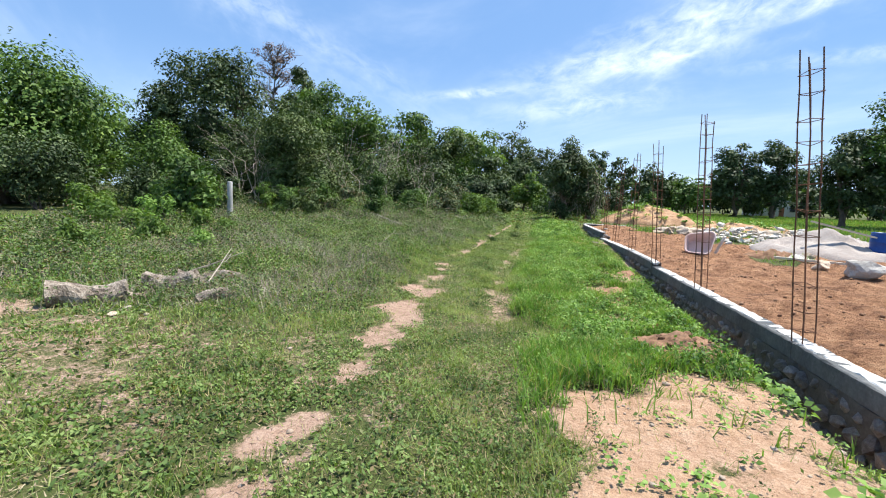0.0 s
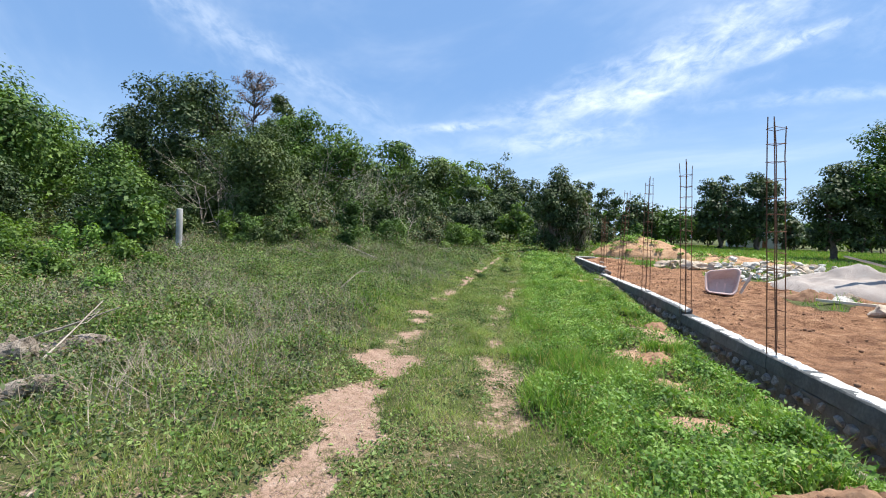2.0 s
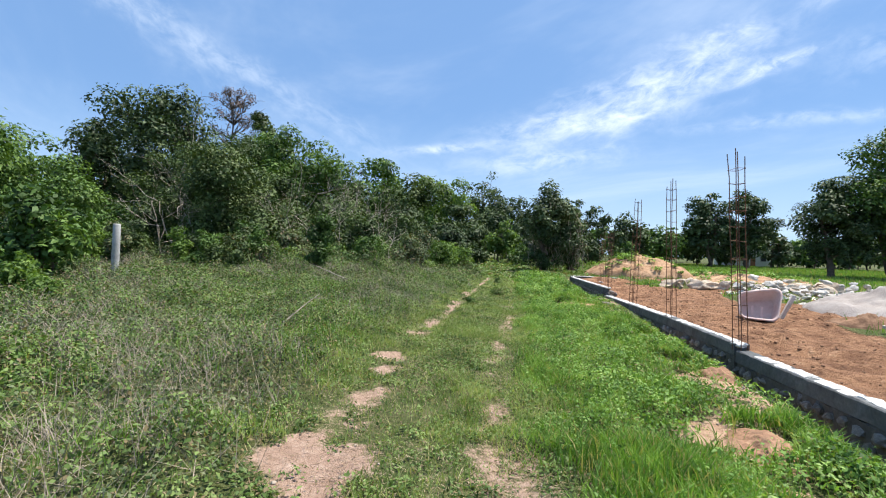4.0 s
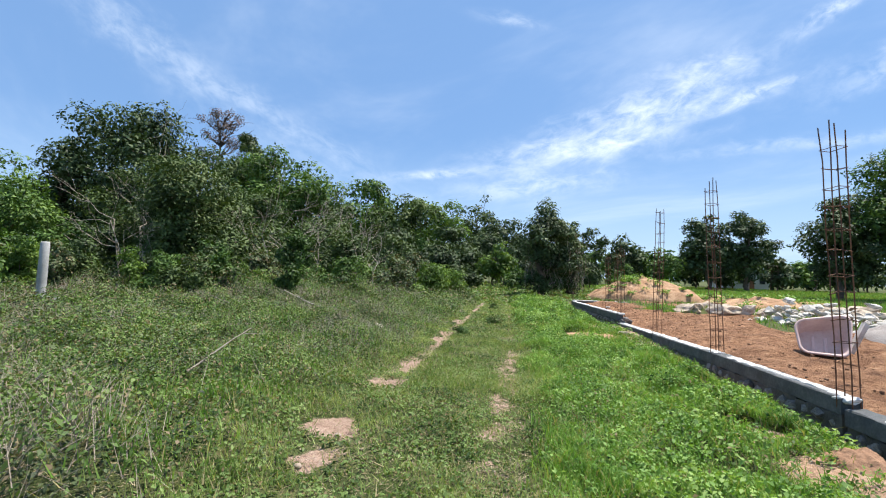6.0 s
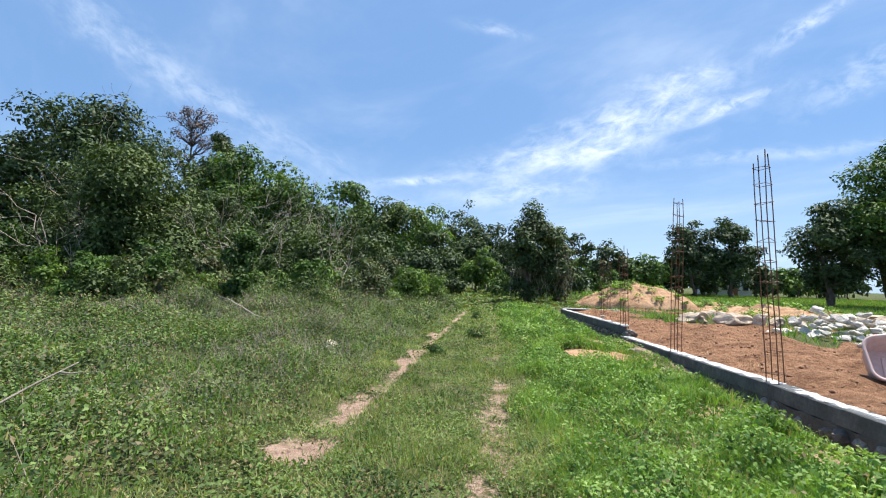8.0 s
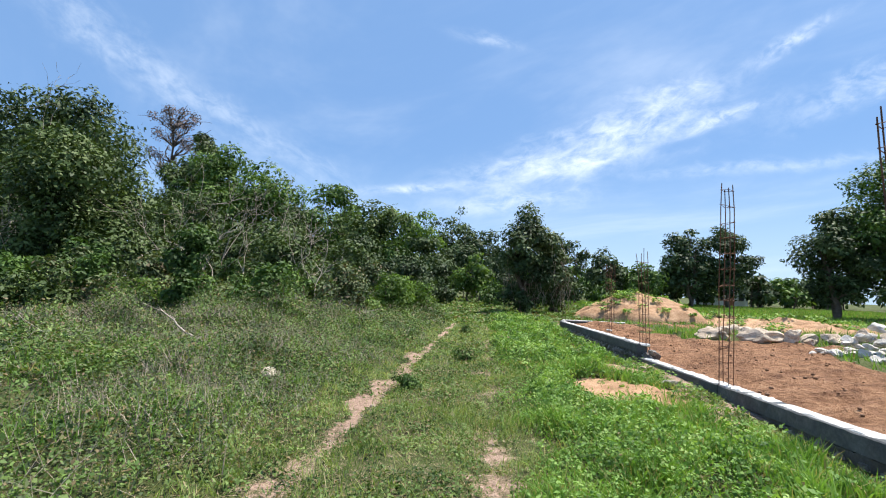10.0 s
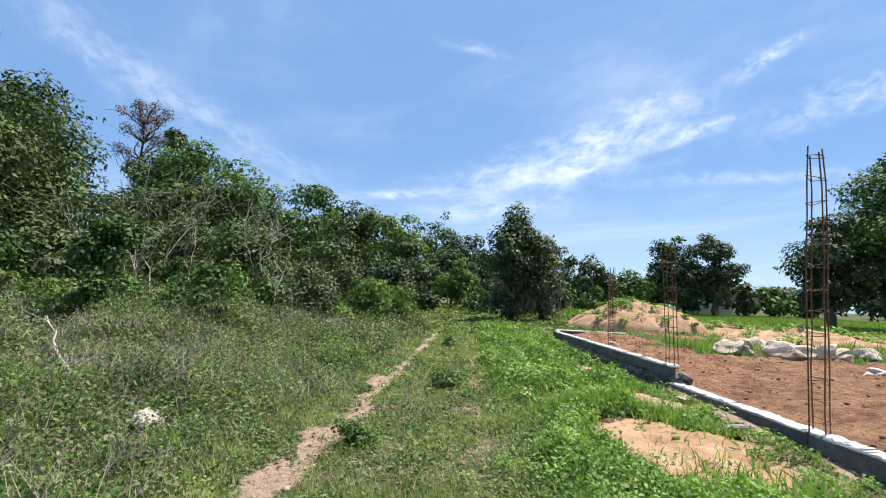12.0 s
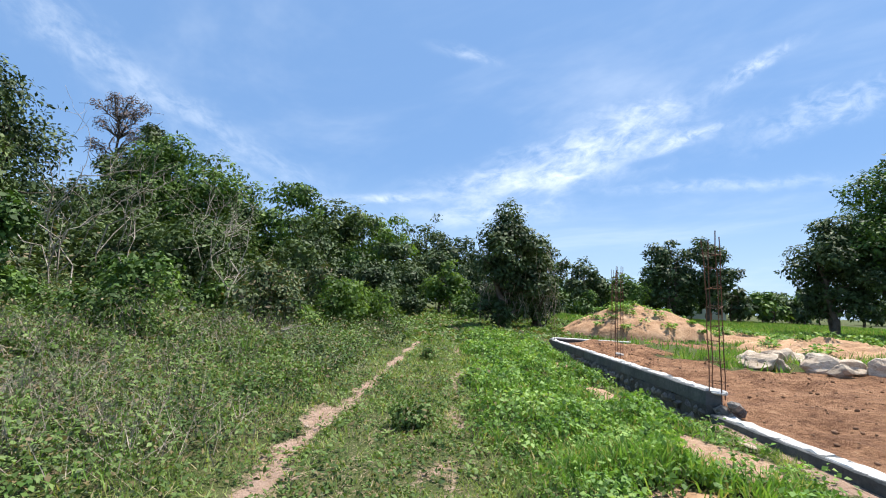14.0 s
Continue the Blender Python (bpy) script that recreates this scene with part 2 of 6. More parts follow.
M["white_rock"] = surface("pale_limestone", [(0.32, (0.24, 0.19, 0.13)), (0.5, (0.41, 0.355, 0.275)), (0.68, (0.55, 0.50, 0.42))], 4, 26, 0.9, 0.6, 0.02)
M["sand"] = surface("tan_sand", [(0.34, (0.27, 0.150, 0.083)), (0.5, (0.45, 0.272, 0.158)), (0.66, (0.59, 0.395, 0.25))], 1.8, 12, 0.95, 0.8, 0.06, spec=0.1)
M["gravel"] = surface("grey_gravel", [(0.3, (0.27, 0.225, 0.195)), (0.5, (0.39, 0.34, 0.305)), (0.72, (0.49, 0.45, 0.41))], 1.2, 40, 0.95, 0.8, 0.03, spec=0.1)
M["clod"] = surface("earth_clod", [(0.3, (0.15, 0.085, 0.052)), (0.5, (0.26, 0.15, 0.092)), (0.72, (0.40, 0.26, 0.165))], 4, 22, 0.95, 0.7, 0.02, vary=0.5, spec=0.1)
M["pebble"] = surface("pebble", [(0.3, (0.33, 0.24, 0.17)), (0.55, (0.52, 0.42, 0.33)), (0.75, (0.66, 0.58, 0.5))], 8, 40, 0.9, 0.5, 0.01, vary=0.6)
M["rebar"] = surface("rusty_steel", [(0.32, (0.055, 0.034, 0.027)), (0.5, (0.16, 0.078, 0.046)), (0.7, (0.30, 0.145, 0.08))], 2.5, 30, 0.8, 0.4, 0.004, metal=0.1)
M["pink"] = surface("faded_pink_plastic", [(0.3, (0.58, 0.37, 0.32)), (0.5, (0.72, 0.52, 0.46)), (0.74, (0.80, 0.65, 0.60))], 2.2, 16, 0.55, 0.2, 0.01)
M["blue"] = surface("blue_plastic", [(0.3, (0.012, 0.045, 0.19)), (0.6, (0.022, 0.085, 0.31)), (0.8, (0.05, 0.13, 0.38))], 2, 18, 0.4, 0.1, 0.005)
M["plank"] = surface("pale_plank", [(0.3, (0.42, 0.36, 0.27)), (0.6, (0.60, 0.54, 0.44))], 3, 30, 0.85, 0.3, 0.006)
M["block"] = surface("concrete_block", [(0.3, (0.24, 0.235, 0.225)), (0.6, (0.40, 0.39, 0.375))], 4, 40, 0.95, 0.5, 0.01)
M["brick"] = surface("red_brick", [(0.3, (0.26, 0.10, 0.06)), (0.6, (0.42, 0.19, 0.12))], 5, 40, 0.9, 0.5, 0.01)
M["house"] = surface("white_house_paint", [(0.3, (0.70, 0.70, 0.69)), (0.6, (0.80, 0.80, 0.79))], 0.5, 6, 0.8, 0.1, 0.01)
M["roof"] = surface("grey_roof_sheet", [(0.3, (0.35, 0.36, 0.37)), (0.6, (0.5, 0.5, 0.5))], 0.5, 6, 0.6, 0.1, 0.01)
M["glass"] = surface("dark_window", [(0.3, (0.03, 0.035, 0.04)), (0.6, (0.06, 0.065, 0.07))], 1, 5, 0.15, 0.0, 0.01)


# ---------------------------------------------------------------- mesh helpers
def mesh_np(name, verts, faces):
    """A mesh from numpy arrays; all faces have the same number of corners."""
    me = bpy.data.meshes.new(name)
    verts, faces = np.asarray(verts, np.float32), np.asarray(faces, np.int32)
    k = faces.shape[1]
    me.vertices.add(len(verts))
    me.vertices.foreach_set("co", verts.ravel())
    me.loops.add(faces.size)
    me.loops.foreach_set("vertex_index", faces.ravel())
    me.polygons.add(len(faces))
    me.polygons.foreach_set("loop_start", np.arange(0, faces.size, k, dtype=np.int32))
    me.update(calc_edges=True)
    return me


def smooth(me):
    me.polygons.foreach_set("use_smooth", np.ones(len(me.polygons), bool))
    return me


def thing(name, mat=None, data=None, at=None, **tags):
    ob = new(name, data)
    if mat:
        data.materials.clear()
        data.materials.append(mat)
    if at is not None:
        ob.matrix_basis = at
    return tagged(ob, **tags)


def part(name, data, mat, parent, label="", at=None):
    """One mesh object under a thing or under a part; data is a mesh or a bmesh."""
    if isinstance(data, bmesh.types.BMesh):
        me = bpy.data.meshes.new(name)
        data.to_mesh(me)
        data.free()
        data = me
    if mat and not data.materials:
        data.materials.append(mat)
    ob = new(name, data)
    ob.parent = parent
    if at is not None:
        ob.matrix_basis = at
    return tagged(ob, label)


def unit(v):
    return v / np.maximum(np.linalg.norm(v, axis=-1, keepdims=True), 1e-9)


def leaves_mesh(name, p, d, n, length, width, droop=0.15):
    """Leaf blades: base p, direction d, rough upward side n; four-cornered, folded at the rib."""
    s = unit(np.cross(d, n))
    up = np.cross(s, d)
    L, W = length[:, None], width[:, None]
    mid = p + d * L * 0.45
    v = np.stack([p, mid + s * W * 0.5 + up * W * 0.12, p + d * L - up * L * droop, mid - s * W * 0.5 + up * W * 0.12], 1).reshape(-1, 3)
    return mesh_np(name, v, np.arange(len(v)).reshape(-1, 4))


def blades_mesh(name, p, lean, height, width, rng, simple=False):
    """Grass blades: two corners at the foot, a bent tapering tip."""
    a = rng.uniform(0, 2 * np.pi, len(p))
    side = np.stack([np.cos(a), np.sin(a), np.zeros_like(a)], 1) * width[:, None] * 0.5
    top = p + np.stack([lean[:, 0], lean[:, 1], height], 1)
    midp = p + np.stack([lean[:, 0] * 0.3, lean[:, 1] * 0.3, height * 0.6], 1)
    if simple:
        v = np.stack([p - side, p + side, top], 1).reshape(-1, 3)
        return mesh_np(name, v, np.arange(len(v)).reshape(-1, 3))
    v = np.stack([p - side, p + side, midp + side * 0.8, top, midp - side * 0.8], 1).reshape(-1, 3)
    f = np.array([[0, 1, 2], [0, 2, 4], [4, 2, 3]])[None] + (np.arange(len(p)) * 5)[:, None, None]
    return mesh_np(name, v, f.reshape(-1, 3))


def tubes(lines, sides=6):
    """Verts and quads of tapered tubes along polylines of (x, y, z, radius) rows."""
    V, F, base = [], [], 0
    ang = np.arange(sides) * 2 * np.pi / sides
    for ln in lines:
        ln = np.asarray(ln, float)
        p, r = ln[:, :3], ln[:, 3]
        t = unit(np.gradient(p, axis=0))
        ref = np.where(np.abs(t[:, 2:3]) > 0.9, np.array([[1.0, 0, 0]]), np.array([[0, 0, 1.0]]))
        u = unit(np.cross(t, ref))
        w = np.cross(t, u)
        ring = p[:, None] + (u[:, None] * np.cos(ang)[None, :, None] + w[:, None] * np.sin(ang)[None, :, None]) * r[:, None, None]
        V.append(ring.reshape(-1, 3))
        i, j = np.meshgrid(np.arange(len(p) - 1), np.arange(sides), indexing="ij")
        j2 = (j + 1) % sides
        F.append((np.stack([i * sides + j, i * sides + j2, (i + 1) * sides + j2, (i + 1) * sides + j], -1).reshape(-1, 4)) + base)
        base += len(p) * sides
    return np.concatenate(V), np.concatenate(F)


def wander(a, b, r0, r1, rng, n=6, wob=0.12):
    """A crooked tapering polyline from a to b."""
    a, b = np.asarray(a, float), np.asarray(b, float)
    t = np.linspace(0, 1, n)[:, None]
    p = a + (b - a) * t
    L = np.linalg.norm(b - a)
    off = np.cumsum(rng.normal(0, wob * L / n, (n, 3)), 0)
    off -= off[-1] * t
    p[1:] += off[1:]
    return np.concatenate([p, r0 + (r1 - r0) * t], 1)


def vn(x, y, s, seed=0):
    """Smooth value noise, 0 to 1."""
    x, y = np.asarray(x, float) / s, np.asarray(y, float) / s
    x, y = 0.81 * x - 0.59 * y + seed * 1.7, 0.59 * x + 0.81 * y
    xi, yi = np.floor(x), np.floor(y)
    fx, fy = x - xi, y - yi
    fx, fy = fx * fx * (3 - 2 * fx), fy * fy * (3 - 2 * fy)

    def h(i, j):
        return np.mod(np.sin(i * 127.1 + j * 311.7 + seed * 74.7) * 43758.5453, 1.0)

    return (h(xi, yi) * (1 - fx) + h(xi + 1, yi) * fx) * (1 - fy) + (h(xi, yi + 1) * (1 - fx) + h(xi + 1, yi + 1) * fx) * fy


def sstep(v, lo, hi):
    t = np.clip((np.asarray(v, float) - lo) / (hi - lo), 0, 1)
    return t * t * (3 - 2 * t)


# ---------------------------------------------------------------- the lie of the land
WALL_Y = [-6.0, 5.2, 8.65, 12.1, 15.1, 18.1, 21.3, 32.1]
WALL_X = [2.20, 3.35, 3.72, 4.08, 4.27, 4.46, 4.66, 5.80]


def wall_x(y):
    return np.interp(y, WALL_Y, WALL_X)


def left_track(y):
    return np.interp(y, [-6, 2, 10, 13, 14.3, 18.2, 23, 32, 57, 80], [-1.5, -1.35, -1.25, -1.2, -0.97, -0.58, -0.1, 0.9, 3.0, 5.0])


def right_track(y):
    return np.interp(y, [-6, 8, 10, 14, 18.5, 24.5, 41, 60, 80], [0.1, 0.02, 0.1, 0.5, 0.92, 1.55, 3.0, 4.6, 6.3])


SAND = [  # bare sandy patches beside the wall: x, y, half sizes
    (1.35, 2.7, 0.95, 1.1), (2.1, 3.5, 0.75, 0.8), (1.95, 4.9, 0.55, 0.38), (0.75, 2.0, 0.4, 0.6), (1.95, 8.7, 0.42, 0.5), (1.95, 7.6, 0.2, 0.25), (1.75, 6.4, 0.3, 0.22),
    (2.75, 10.2, 0.55, 0.65), (2.5, 9.3, 0.25, 0.3), (3.0, 12.6, 0.35, 0.55), (3.1, 14.0, 0.45, 0.55), (2.9, 17.8, 0.85, 1.15), (3.45, 16.4, 0.3, 0.5),
    (3.6, 19.6, 0.45, 0.8), (3.6, 22.5, 0.35, 0.9), (4.0, 25.2, 0.3, 1.0), (4.4, 29.5, 0.4, 1.6), (4.6, 33.0, 0.9, 0.9), (2.4, 11.3, 0.4, 0.3),
]


WORN = [  # worn patches of the two wheel tracks: x, y, half sizes, how bare
    (-1.38, 1.8, 0.36, 1.2, 1.0), (-1.42, 2.9, 0.28, 1.0, 1.0), (-1.32, 3.95, 0.20, 0.75, 0.85), (-1.26, 5.2, 0.30, 1.0, 0.95), (-1.46, 6.6, 0.36, 0.7, 1.0), (-1.36, 8.0, 0.30, 0.62, 1.0), (-1.42, 9.35, 0.24, 0.5, 0.9),
    (-1.36, 10.3, 0.12, 0.15, 0.9), (-1.36, 11.1, 0.25, 0.2, 1.0), (-1.22, 12.8, 0.24, 0.28, 0.95), (-1.08, 14.2, 0.15, 0.5, 0.85), (0.02, 7.8, 0.26, 0.9, 0.7), (0.06, 6.6, 0.24, 0.6, 0.6), (0.08, 8.9, 0.2, 0.6, 0.7), (0.10, 10.4, 0.26, 0.55, 0.85), (0.2, 11.6, 0.18, 0.8, 0.65), (0.4, 13.2, 0.17, 0.8, 0.6),
    (-0.78, 16.6, 0.17, 0.7, 0.9), (-0.66, 17.9, 0.2, 0.5, 0.85), (0.6, 15.2, 0.2, 0.7, 0.75), (-0.45, 19.8, 0.16, 1.3, 0.85), (0.95, 18.6, 0.2, 0.9, 0.75), (-4.6, 4.0, 0.9, 0.5, 0.6), (-3.2, 3.2, 0.7, 0.4, 0.55), (-6.4, 4.8, 0.8, 0.5, 0.7), (-2.4, 4.7, 0.65, 0.38, 0.5),
]


def bare_mask(x, y):
    """How bare the earth is, and how sandy."""
    n = vn(x, y, 0.6, 3) * 0.45 + vn(x, y, 0.23, 4) * 0.33 + vn(x, y, 0.09, 24) * 0.22
    big = vn(x, y, 1.4, 9)
    lw = np.interp(y, [13, 20, 40], [0.15, 0.125, 0.13])
    dl = np.abs(x - left_track(y) - 0.10 * (vn(y, y * 0, 1.1, 5) - 0.5)) / lw
    left = sstep(1.3 - dl + (n - 0.5) * 1.3, 0.1, 0.7) * (0.60 + 0.36 * sstep(vn(y, y * 0, 1.1, 17), 0.3, 0.7)) * sstep(y, 12, 14) * (1 - 0.45 * sstep(y, 30, 50))
    dr = np.abs(x - right_track(y)) / 0.17
    right = sstep(1.2 - dr + (n - 0.5) * 1.6, 0.1, 0.8) * (0.36 + 0.36 * sstep(vn(y, y * 0, 1.7, 8), 0.35, 0.7)) * sstep(y, 11, 14)
    for sx, sy, rx, ry, k in WORN:
        q = ((x - sx) / rx) ** 2 + ((y - sy) / ry) ** 2
        left = np.maximum(left, sstep(1.0 - q * 0.62 + (n - 0.5) * 3.4, -0.3, 1.0) * k)
    sand = np.zeros_like(left)
    for sx, sy, rx, ry in SAND:
        q = ((x - sx) / rx) ** 2 + ((y - sy) / ry) ** 2
        sand = np.maximum(sand, sstep(1.05 - q * 0.7 + (n - 0.5) * 2.0, -0.3, 0.9))
    foot = sstep(wall_x(y) - x - 0.36 + (n - 0.5) * 1.6 + (big - 0.5) * 1.6, 0.0, -0.35) * sstep(wall_x(y) - x, 0.05, 0.15) * sstep(32 - y, 0, 2) * 0.85
    scuff = sstep(n * 0.5 + big * 0.5, 0.50, 0.66) * sstep(-1.6 - x, 0, 0.5) * sstep(x + 6.5, 0, 1) * sstep(6.0 - y, 0, 1.5) * 0.5
    thin = 0.36 * sstep(n * 0.6 + vn(x, y, 0.9, 26) * 0.4, 0.30, 0.62) * sstep(x - left_track(y) + 0.4, -0.5, 0.5) * sstep(right_track(y) + 0.5 - x, -0.3, 0.3) * sstep(26 - y, 0, 8)
    thin = np.maximum(thin, 0.42 * sstep(n, 0.40, 0.6) * sstep(6.5 - y, 0, 2.5) * sstep(1.0 - x, 0, 0.5))
    return np.maximum(np.maximum(np.maximum(left, right * 0.9), np.maximum(np.maximum(sand, foot), scuff)), thin), sand


def fill_mask(x, y):
    d = x - wall_x(y)
    edge = 11.5 + 1.5 * (vn(x, y, 2.5, 21) - 0.5) + sstep(y, 5, 15) * 1.0
    m = sstep(d, 0.0, 0.15) * sstep(edge - x, -0.4, 0.4) * sstep(32.2 - y, -0.2, 0.2)
    green = sstep(vn(x, y, 1.6, 33), 0.70, 0.78) * sstep(x, 7.0, 8.5)
    strip = sstep(x, 8.0, 8.6) * sstep(y - 25.2 + (x - 8.4) * 0.36, 0, 0.8) * sstep(31 - y, 0, 1)
    return m * (1 - np.maximum(green, strip * 0.95))


def wall_top(y):
    """Top of the foundation wall, which drops and steps along its length."""
    y = np.asarray(y, float)
    return np.where(y < 12.1, np.interp(y, [-6, 5.2, 8.65, 12.1], [0.12, 0.06, -0.02, -0.10]),
                    np.where(y < 21.3, np.interp(y, [12.1, 15.1, 21.3], [0.0, -0.01, -0.13]), np.interp(y, [21.3, 32.1], [0.15, -0.08])))


def height(x, y):
    x, y = np.asarray(x, float), np.asarray(y, float)
    z = -0.21 * sstep(y, 0.5, 9) + 0.05 * (vn(x, y, 1.3, 1) - 0.5) + 0.10 * (vn(x, y, 5, 2) - 0.5) + 0.018 * (vn(x, y, 0.33, 6) - 0.5)
    for tr, w in ((left_track(y), 0.3), (right_track(y), 0.25)):
        z -= 0.045 * np.exp(-((x - tr) / w) ** 2)
    z += 0.10 * sstep(-2.0 - x, 0, 2.5) * sstep(y, 6.0, 11.0)
    bare, sand = bare_mask(x, y)
    z += sand * 0.05
    d = x - wall_x(y)
    deep = np.interp(y, [-6, 4, 11.5, 12.5, 15, 18, 21, 21.6, 32, 34], [0.50, 0.50, 0.42, 0.28, 0.12, 0.02, 0.0, 0.16, 0.10, 0.0])
    z -= deep * sstep(d, -0.95, -0.28) * sstep(0.6 - d, 0, 0.3)
    right = np.where(y < 12.1, -0.10, -0.15) + 0.10 * sstep(x, 5.5, 9) + 0.17 * (vn(x, y, 0.7, 11) - 0.5) + 0.16 * (vn(x, y, 2.1, 12) - 0.5) + 0.15 * (vn(x, y, 0.38, 13) - 0.5)
    right = np.minimum(right, np.where(d < 0.6, wall_top(np.minimum(y, 32)) - 0.05, 9))
    k = sstep(d, 0.02, 0.14) * sstep(33.5 - y, 0, 1)
    z = z * (1 - k) + right * k
    far = sstep(y, 32, 60)
    return z * (1 - far) + far * (-0.15 + 0.25 * (vn(x, y, 14, 15) - 0.5))


def axis(lo, hi, step, reach):
    core = np.arange(lo, hi + step / 2, step)
    g, v, out = step, 0.0, []
    while v < reach:
        g *= 1.22
        v += g
        out.append(v)
    out = np.array(out)
    return np.concatenate([lo - out[::-1], core, hi + out])


def build_ground():
    xs, ys = axis(-9.0, 13.0, 0.125, 2600.0), axis(0.4, 34.0, 0.14, 2600.0)
    X, Y = np.meshgrid(xs, ys)
    Z = height(X, Y)
    nx, ny = len(xs), len(ys)
    i, j = np.meshgrid(np.arange(ny - 1), np.arange(nx - 1), indexing="ij")
    q = np.stack([i * nx + j, i * nx + j + 1, (i + 1) * nx + j + 1, (i + 1) * nx + j], -1).reshape(-1, 4)
    me = smooth(mesh_np("ground", np.stack([X, Y, Z], -1).reshape(-1, 3), q))
    b, s = bare_mask(X, Y)
    for name, val in (("bare", b), ("sand", s), ("fill", fill_mask(X, Y))):
        at = me.attributes.new(name, "FLOAT", "POINT")
        at.data.foreach_set("value", val.astype(np.float32).ravel())
    thing("ground", M["ground"], me, label="grassy ground with two worn earth wheel tracks and red fill", category="ground", kind="structure")


build_ground()


# ---------------------------------------------------------------- trees and shrubs
def crown_mesh(lobes, n, size, rng, flat=0.8, up=0.5, spread=0.5):
    """Leaves gathered on boughs: thick towards each bough's upper side, thinning out, with sprigs that stick out."""
    c, r = lobes[:, :3], lobes[:, 3]
    k = rng.choice(len(r), n, p=r ** 2 / np.sum(r ** 2))
    d = unit(rng.normal(0, 1, (n, 3)) + np.array([0, 0, 0.3]))
    # each bough is cut into twigs, so that its skin is bumpy and its outline ragged
    twigs = unit(rng.normal(0, 1, (len(r), 14, 3)) + np.array([0, 0, 0.35]))
    reach = rng.uniform(0.7, 1.30, (len(r), 14))
    w = rng.integers(0, 14, n)
    u = rng.uniform(0, 1, n)
    on = u < 0.26
    bulge = np.max(np.einsum("ij,ikj->ik", d, twigs[k]), 1) ** 5
    skin = (0.66 + 0.36 * bulge) * np.where(u > 0.86, rng.uniform(0.3, 0.8, n), 1 + rng.normal(0, 0.06, n))
    along = np.sqrt(rng.uniform(0.2, 1, n))
    pt = c[k] + twigs[k, w] * (reach[k, w] * r[k] * along)[:, None] * np.array([1, 1, flat]) + rng.normal(0, 0.09, (n, 3)) * r[k][:, None]
    pb = c[k] + d * (r[k] * skin)[:, None] * np.array([1, 1, flat])
    p = np.where(on[:, None], pt, pb) + rng.normal(0, 1, (n, 3)) * size * 0.2
    d = np.where(on[:, None], twigs[k, w], d)
    nrm = unit(np.array([0, 0, up]) + d * 0.8 + rng.normal(0, 0.42, (n, 3)))
    dirv = unit(np.cross(nrm, rng.normal(0, 1, (n, 3))) + d * 0.25 * spread + np.array([0, 0, -0.2]))
    L = size * rng.uniform(0.55, 1.35, n)
    return leaves_mesh("crown", p, dirv, nrm, L, L * rng.uniform(0.42, 0.62, n), 0.12)


def make_tree(name, x, y, top, r, mat, label, seed, leaf=0.3, cover=2.2, bottom=0.2, lobes=26, trunk=0.16, lean=0.0, stems=1, category="tree", group="", flat=0.8, lobe=(0.17, 0.36), box=0.0):
    """A tree or shrub with crooked stems, limbs to each leafy bough, and a crown of single leaves."""
    rng = np.random.default_rng(seed)
    z0 = float(height(x, y)) - 0.05
    h = top - z0
    zb = h * bottom
    root = thing(name, at=pose(x, y, z0), label=label, category=category, group=group)
    hz = (h - zb) / 2
    cz = zb + hz
    d = unit(rng.normal(0, 1, (lobes, 3)) * np.array([1, 1, 1.0]))
    rad = rng.uniform(0.25, 0.92, lobes) ** 0.6
    lr = r * rng.uniform(lobe[0], lobe[1], lobes)
    ext = np.array([1, 1, 1.0])
    c = d * rad[:, None] * np.stack([np.maximum(r - lr, 0.1 * r)] * 2 + [np.maximum(hz - lr * flat, 0.1 * hz)], 1) * ext
    if box:
        c[:, 2] *= 1 + box * (1 - rad)
    c[:, :2] *= 1 + 0.22 * rng.normal(0, 1, (lobes, 1))
    tops = c[:, 2] + lr * flat * 0.85
    c[:, 2] += np.where(c[:, 2] > 0, (hz - tops.max()) * c[:, 2] / max(c[:, 2].max(), 0.01), 0)
    c[:, 2] += cz
    c[:, 0] += lean * c[:, 2] / h * r
    L = np.concatenate([c, lr[:, None]], 1)
    lines, roots = [], []
    for s in range(stems):
        a = rng.uniform(0, 6.28)
        foot = np.array([math.cos(a), math.sin(a), 0]) * (0.0 if stems == 1 else r * 0.18)
        head = np.array([foot[0] * 2 + lean * r * 0.6, foot[1] * 2, cz + hz * 0.25])
        st = wander(foot, head, trunk, trunk * 0.35, rng, 8, 0.25)
        st[0, 3] *= 1.35
        lines.append(st)
        roots.append(st)
    for q in L:
        st = roots[rng.integers(len(roots))]
        ok = np.where(st[:, 2] < q[2] - 0.02 * h)[0]
        k = ok[-1] if len(ok) else 1
        lines.append(wander(st[k, :3], q[:3], st[k, 3] * 0.6, trunk * 0.08, rng, 5, 0.3))
    part("trunk", smooth(mesh_np("trunk", *tubes(lines, 5))), M["bark"], root)
    n = int(cover * 5.0 * r * max(r * 0.8, hz) / (0.26 * leaf * leaf))
    part("crown", crown_mesh(L, n, leaf * 1.1, rng, flat), mat, root)
    return root


